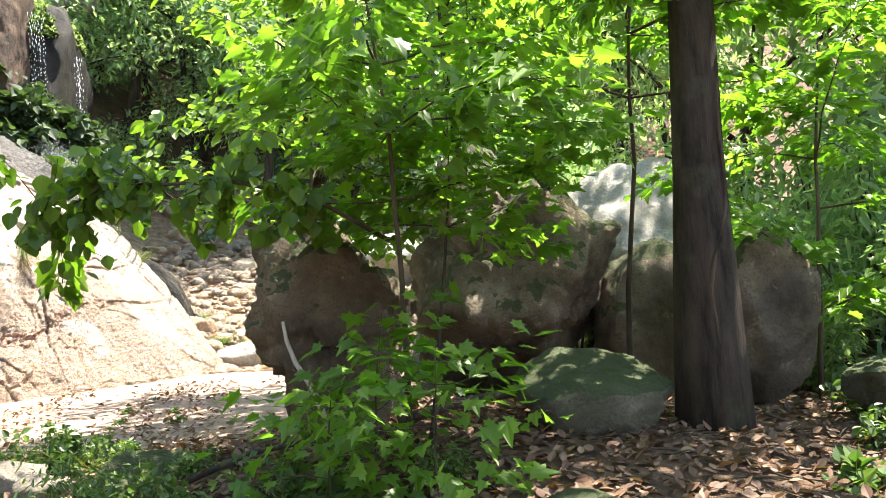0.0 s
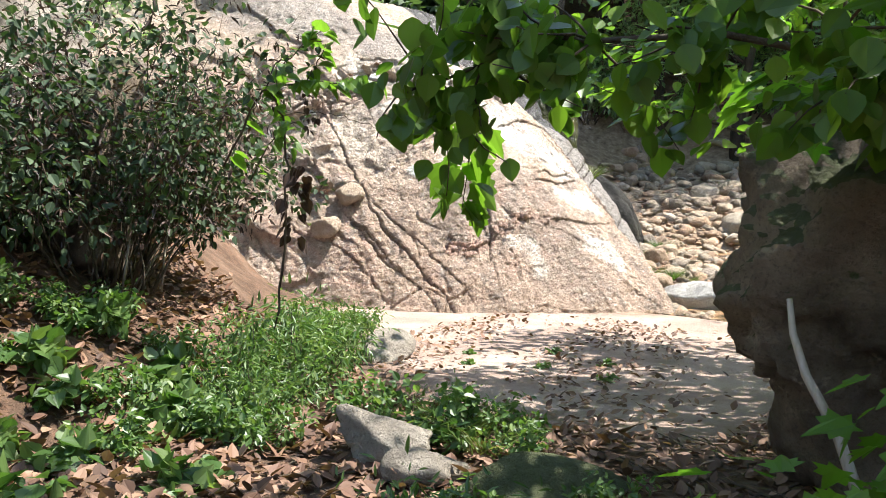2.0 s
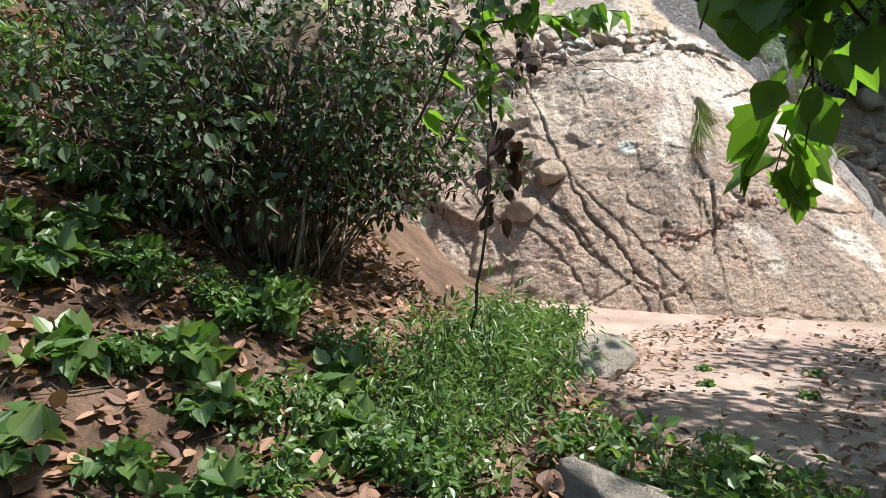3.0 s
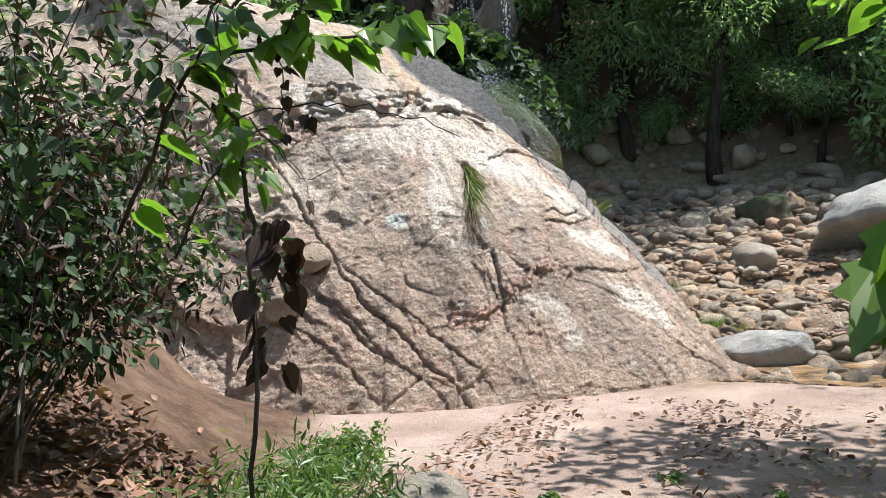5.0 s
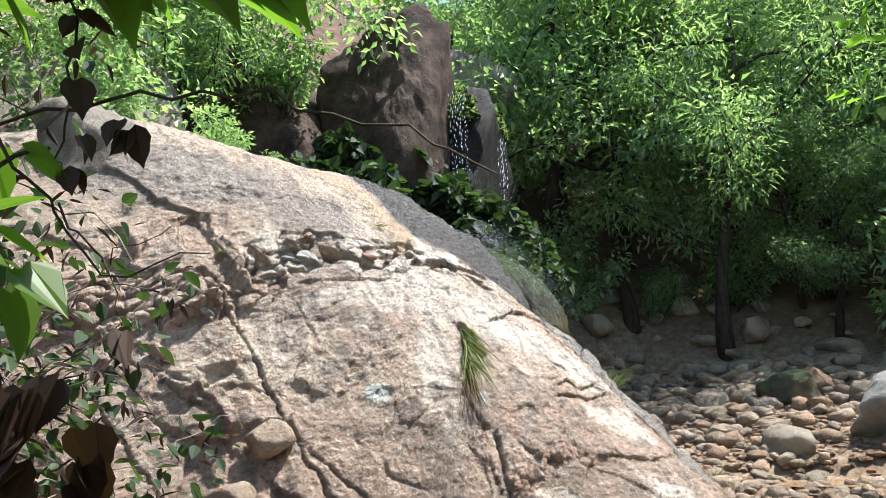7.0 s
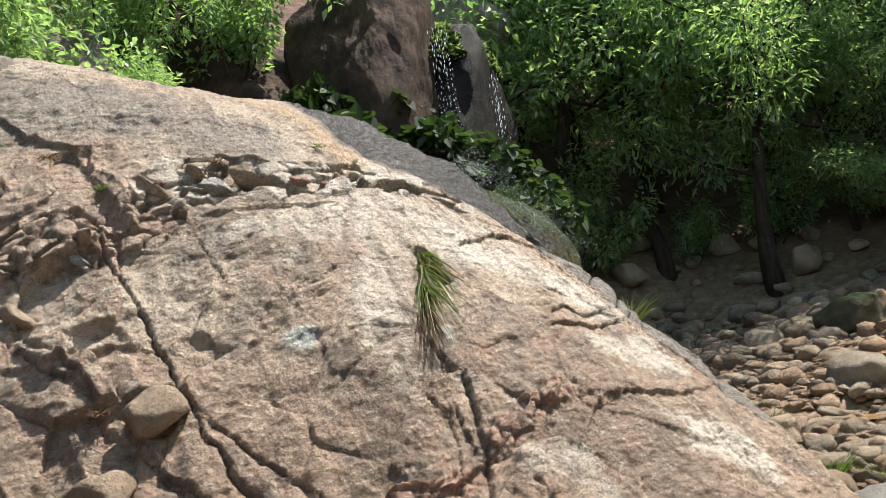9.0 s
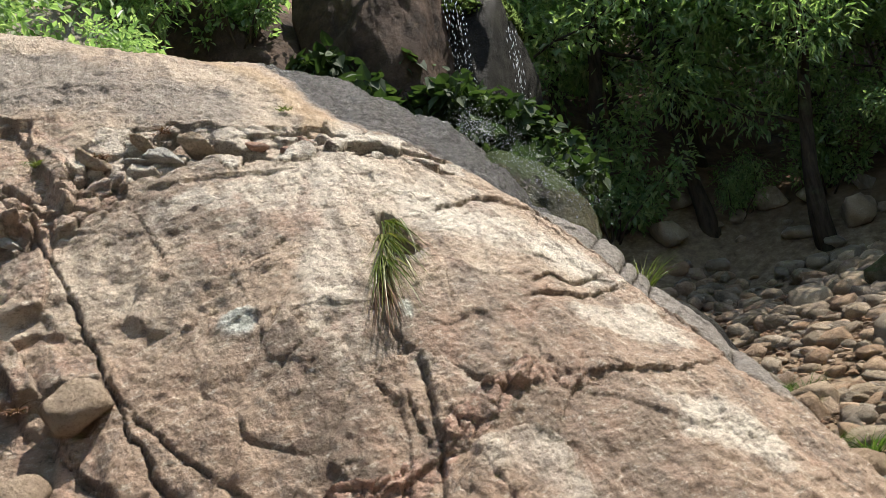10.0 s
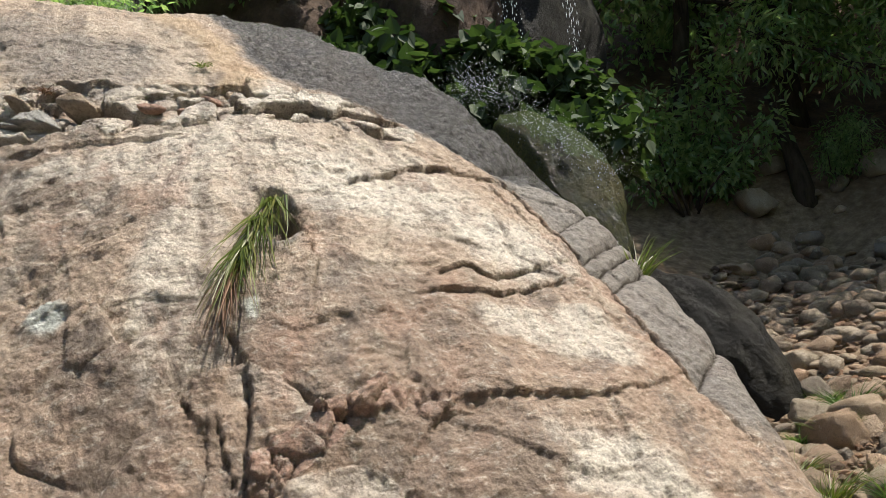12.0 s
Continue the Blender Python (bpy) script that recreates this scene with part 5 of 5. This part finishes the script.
def weeds():
    """Low green plants along the edge of the sand and on the slope."""
    kinds = [shrub("green_weed", 300, 0.85, 0.6, 1000, 0.07, "bright green feathery weed on the bank", LANCE, LEAF_WEED, 16, "weed"),
             shrub("green_weed", 301, 0.6, 0.45, 420, 0.075, "leafy green weed growing in leaf litter", OVATE, LEAF_WEED, 10, "weed"),
             shrub("green_weed", 302, 0.55, 0.2, 150, 0.12, "low broad-leaved plant spreading on the ground", VINE, LEAF_WEED, 8, "weed", 0.4)]
    rng = np.random.default_rng(41)
    at = [(0, -5.05, 6.75, 1.0), (0, -5.3, 7.25, 1.15), (0, -5.6, 7.8, 1.1), (0, -4.75, 6.35, 0.8), (0, -6.0, 8.4, 0.9), (0, -5.5, 7.0, 1.0), (0, -6.3, 8.0, 1.0), (0, -6.6, 9.0, 0.8),
          (1, -3.6, 6.75, 0.9), (1, -3.3, 6.9, 0.7), (1, -4.3, 6.9, 0.8), (1, -4.4, 6.1, 0.7), (1, -3.0, 6.6, 0.6), (0, -3.75, 7.0, 0.5), (1, -6.9, 9.6, 0.9), (1, -7.1, 10.3, 0.7), (1, -2.2, 5.9, 0.5),
          (2, -4.6, 4.7, 1.0), (2, -5.1, 5.3, 0.9), (2, -4.2, 5.4, 0.8), (2, -5.6, 4.6, 1.1), (2, -5.9, 5.6, 1.0), (2, -6.6, 5.1, 1.0), (2, -7.4, 5.6, 1.2), (2, -4.9, 6.0, 0.8),
          (2, -3.9, 5.0, 0.6), (1, -6.1, 6.1, 0.8), (1, -7.0, 5.9, 1.0), (1, -7.9, 6.2, 1.2), (1, -7.6, 4.8, 1.0), (1, -8.6, 5.6, 1.3), (2, -6.2, 4.2, 1.1), (1, -5.4, 5.9, 0.8), (1, -6.7, 4.4, 0.9),
          (2, -1.3, 4.1, 0.9), (2, -1.7, 4.6, 1.0), (2, -0.9, 4.6, 0.7), (1, -2.1, 4.9, 0.9), (2, -2.6, 5.2, 0.9), (1, -1.5, 5.2, 0.7), (2, 0.3, 4.3, 0.6), (2, 1.35, 4.3, 0.9), (2, 1.0, 3.9, 0.8), (1, -2.7, 5.6, 0.6),
          (2, 1.5, 5.0, 0.7), (1, 2.0, 5.6, 0.8), (1, 2.5, 5.2, 1.0), (1, -0.6, 5.1, 0.6), (0, -2.4, 4.9, 0.8), (2, -1.1, 5.0, 0.8), (1, 2.3, 6.6, 0.9), (1, 3.0, 6.2, 1.0),
          (2, -6.9, 5.4, 0.9), (2, -7.8, 5.2, 1.0), (1, -8.2, 5.2, 0.8), (2, -8.6, 6.0, 1.0), (1, -6.4, 5.6, 0.7), (2, -7.2, 4.6, 1.0), (2, -5.2, 4.1, 0.9), (1, -5.0, 5.6, 0.7), (2, -5.0, 6.45, 0.9), (2, -5.3, 6.1, 1.0), (1, -4.7, 6.1, 0.8), (2, -5.7, 6.35, 1.0), (1, -5.9, 6.6, 0.8), (2, -6.2, 6.2, 1.1), (2, -5.5, 6.7, 0.8), (1, -6.4, 6.5, 0.7), (2, -6.0, 5.0, 0.9), (2, -6.6, 5.6, 0.8), (1, -7.2, 6.0, 0.7), (2, -5.6, 5.6, 0.8), (2, -6.9, 5.0, 0.8), (1, -7.6, 6.3, 0.7), (1, -6.3, 5.9, 0.6), (2, -5.4, 5.1, 0.7), (1, -5.9, 5.3, 0.5), (2, -7.5, 5.4, 0.8), (2, -4.6, 10.2, 0.3), (2, -4.3, 9.4, 0.28), (2, -5.2, 9.6, 0.25), (2, -3.9, 9.9, 0.3), (2, -4.9, 9.1, 0.25), (2, -3.6, 9.2, 0.3)]
    used = set()
    for kind, x, y, s in at:
        m = pose(x, y, lz(x, y), 0, 0, rng.uniform(0, 360)) @ Matrix.Diagonal((s, s, s, 1))
        if kind not in used:
            used.add(kind)
            kinds[kind].matrix_basis = m
        else:
            copy_thing(kinds[kind], m)


weeds()


def blades(name, seed, count, long, spread, droop, label, material=None, lean=(0, 0, 0), category="grass"):
    """A tuft of grass: bent, tapered blades."""
    rng = np.random.default_rng(seed)
    pile = Pile()
    for _ in range(count):
        a = rng.random() * 6.28
        d = Vector((math.cos(a) * spread, math.sin(a) * spread, 1.0)) * rng.uniform(0.5, 1) + Vector(lean)
        p, n = Vector((rng.normal() * 0.03, rng.normal() * 0.03, -0.02)), 6
        d.normalize()
        step, wide = long * rng.uniform(0.55, 1.1) / n, rng.uniform(0.0025, 0.005) * (1 + long)
        s = d.cross(Vector((rng.normal(), rng.normal(), 0.3))).normalized()
        verts = []
        for k in range(n + 1):
            r = wide * (1 - k / n) + 0.0004
            verts += [p - s * r, p + s * r]
            d = (d + Vector((0, 0, -droop * 0.35)) + Vector(rng.normal(size=3)) * 0.05).normalized()
            p = p + d * step
        pile.add(verts, [(2 * k, 2 * k + 1, 2 * k + 3, 2 * k + 2) for k in range(n)])
    return tagged(new(name, pile.mesh(name, material or GRASS, False)), label, category)


for k, (u, v, n, long) in enumerate(((0.8, 0.54, 60, 0.55), (0.7, 0.36, 60, 0.7), (0.58, 0.12, 60, 0.7), (0.48, -0.1, 45, 0.6))):
    tuft = blades("hanging_grass", 1 + k, n, long, 0.45, 0.25, "long grass hanging down from a hollow in the slab", DRY if k == 3 else GRASS, (0.85, -0.85, -1.45))
    tuft.location = on_slab(u, v, 0.03)
for k, (u, v, h) in enumerate(((-0.62, 1.93, 0.16), (-1.55, 1.78, 0.13), (-1.1, 1.7, 0.12), (0.45, 2.35, 0.08), (-1.75, -0.25, 0.14), (-2.0, -0.7, 0.14), (-1.9, 2.35, 0.14), (-2.3, 2.75, 0.14))):
    g = blades("slab_plant", 10 + k, 40, h, 0.9, 0.6, "small dry plant rooted in a joint of the slab", GRASS if k % 2 else DRY, (0.2, -0.2, 0), "plant")
    g.location = on_slab(u, v, 0.03)
for k, (x, y, h, n) in enumerate(((-7.31, 17.12, 0.6, 110), (-6.35, 16.7, 0.5, 110), (-6.0, 16.9, 0.45, 120), (-5.75, 16.35, 0.35, 90), (-6.7, 17.0, 0.45, 80), (-5.6, 17.0, 0.4, 110), (-5.2, 16.7, 0.3, 60), (-6.55, 19.2, 0.5, 120), (-6.45, 18.4, 0.42, 140), (-6.9, 19.6, 0.32, 110), (-6.4, 17.4, 0.4, 90), (-6.7, 18.3, 0.3, 90),
                                  (-3.45, 6.75, 0.5, 60), (-3.7, 6.6, 0.4, 50), (-3.2, 6.55, 0.4, 40), (-5.0, 6.3, 0.5, 40), (-1.4, 5.0, 0.4, 30))):
    g = blades("grass_tuft", 30 + k, n, h, 0.55, 0.5, "tuft of green grass at the water's edge" if y > 12 else "tuft of green grass at the edge of the sand", LEAF_WEED if k % 2 else GRASS)
    g.location = (x, y, lz(x, y)) if k else (x, y, 2.05)


def litter():
    """Dead leaves on the ground."""
    rng = np.random.default_rng(51)
    P, W, Z, S = [], [], [], []
    for k in range(32000):
        kind = rng.random()
        if kind < 0.5:
            x, y = rng.normal(-0.6, 2.2), rng.uniform(3.0, 9.5)
        elif kind < 0.9:
            x, y = rng.uniform(-11.0, -2.6), rng.uniform(3.2, 8.6)
        else:
            x, y = rng.uniform(-6.6, -2.4), rng.uniform(7.5, 13.0)
        if kind > 0.5 and float(wob(x, y, 1.3)) + 0.5 * float(wob(x, y, 4.0)) < -0.95 or (y > 7.4 + 0.4 * abs(x + 4) * (x < -4) and kind < 0.9 and -6 < x < -2.2):
            continue
        if kind >= 0.9 and rng.random() < 0.5 + 0.4 * math.sin(x * 3 + y):
            continue
        P.append((x, y, lz(x, y) + rng.uniform(0.004, 0.03)))
        a = rng.random() * 6.28
        W.append((math.cos(a), math.sin(a), rng.normal() * 0.3))
        Z.append((rng.normal() * 0.4, rng.normal() * 0.4, 1))
        S.append(rng.uniform(0.035, 0.085) * (1.45 if 0.5 < kind < 0.9 else 1))
    tagged(new("leaf_litter", leaves(P, W, Z, S, OVATE, DRY, "leaf_litter", 0.5, -0.3)), "brown fallen leaves lying on the ground", "leaf litter", kind="stuff")
    pile = Pile()
    for k in range(420):
        x, y = (rng.normal(-0.8, 1.6), rng.uniform(3.6, 7.6)) if k % 3 else (rng.uniform(-8, -3), rng.uniform(4, 7.5))
        a, n = rng.random() * 6.28, rng.uniform(0.1, 0.5)
        pts = [(x + math.cos(a) * n * t + rng.normal() * 0.012, y + math.sin(a) * n * t + rng.normal() * 0.012, lz(x + math.cos(a) * n * t, y + math.sin(a) * n * t) + 0.02 + 0.02 * rng.random()) for t in (0, 0.35, 0.7, 1)]
        r = rng.uniform(0.003, 0.009)
        pile.add(*tube(pts, [r, r * 0.9, r * 0.7, r * 0.4], 4))
    tagged(new("fallen_twig", pile.mesh("fallen_twig", TWIG)), "thin dead twigs scattered over leaf litter", "twigs", kind="stuff")


litter()


def log(name, pts, r0, r1, material, label):
    n = len(pts)
    ob = new(name, mesh_of(name, *tube(pts, [r0 + (r1 - r0) * k / (n - 1) for k in range(n)], 9), material))
    return tagged(ob, label, "wood")


log("fallen_branch", [(-0.9, 5.95, 0.42), (-0.6, 6.1, 0.47), (-0.3, 6.17, 0.5), (-0.05, 6.25, 0.5)], 0.04, 0.025, TWIG, "fallen branch lying in front of the boulders")
log("fallen_branch", [(-2.2, 5.6, 0.2), (-1.8, 5.75, 0.33), (-1.3, 5.7, 0.4), (-0.9, 5.6, 0.42)], 0.022, 0.012, TWIG, "thin fallen branch on leaf litter")
log("pale_stick", [(-1.6, 5.97, 1.1), (-1.58, 5.95, 0.98), (-1.53, 5.93, 0.84), (-1.42, 5.9, 0.66), (-1.33, 5.88, 0.42)], 0.01, 0.022, PALEWOOD, "bleached stick leaning on the dark boulder")

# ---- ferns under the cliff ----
# the overhang's shade is in the leaf colour
FERN = shrub("fern", 400, 1.2, 0.8, 700, 0.2, "green ferns hanging below the cliff, coloured dark for shade", VINE, LEAF_SHADED, 12, "fern")
for k, (x, y, z, s) in enumerate(((-13.67, 20.1, 7.0, 1.1), (-13.25, 20.3, 6.9, 1.2), (-12.74, 20.6, 6.7, 1.2), (-12.35, 20.9, 6.4, 1.2), (-11.91, 21.2, 6.1, 1.2), (-11.46, 21.5, 5.9, 1.2),
                                  (-11.07, 21.8, 5.5, 1.1), (-14.08, 19.7, 7.1, 1.2), (-12.3, 20.4, 5.6, 1.3), (-11.4, 21.0, 5.0, 1.3), (-10.6, 21.6, 4.6, 1.2), (-10.2, 20.8, 4.3, 1.1), (-13.0, 19.6, 6.0, 1.3))):
    m = pose(x, y, z, 0, 0, 47 * k) @ Matrix.Diagonal((s, s, s, 1))
    if k:
        copy_thing(FERN, m)
    else:
        FERN.matrix_basis = m
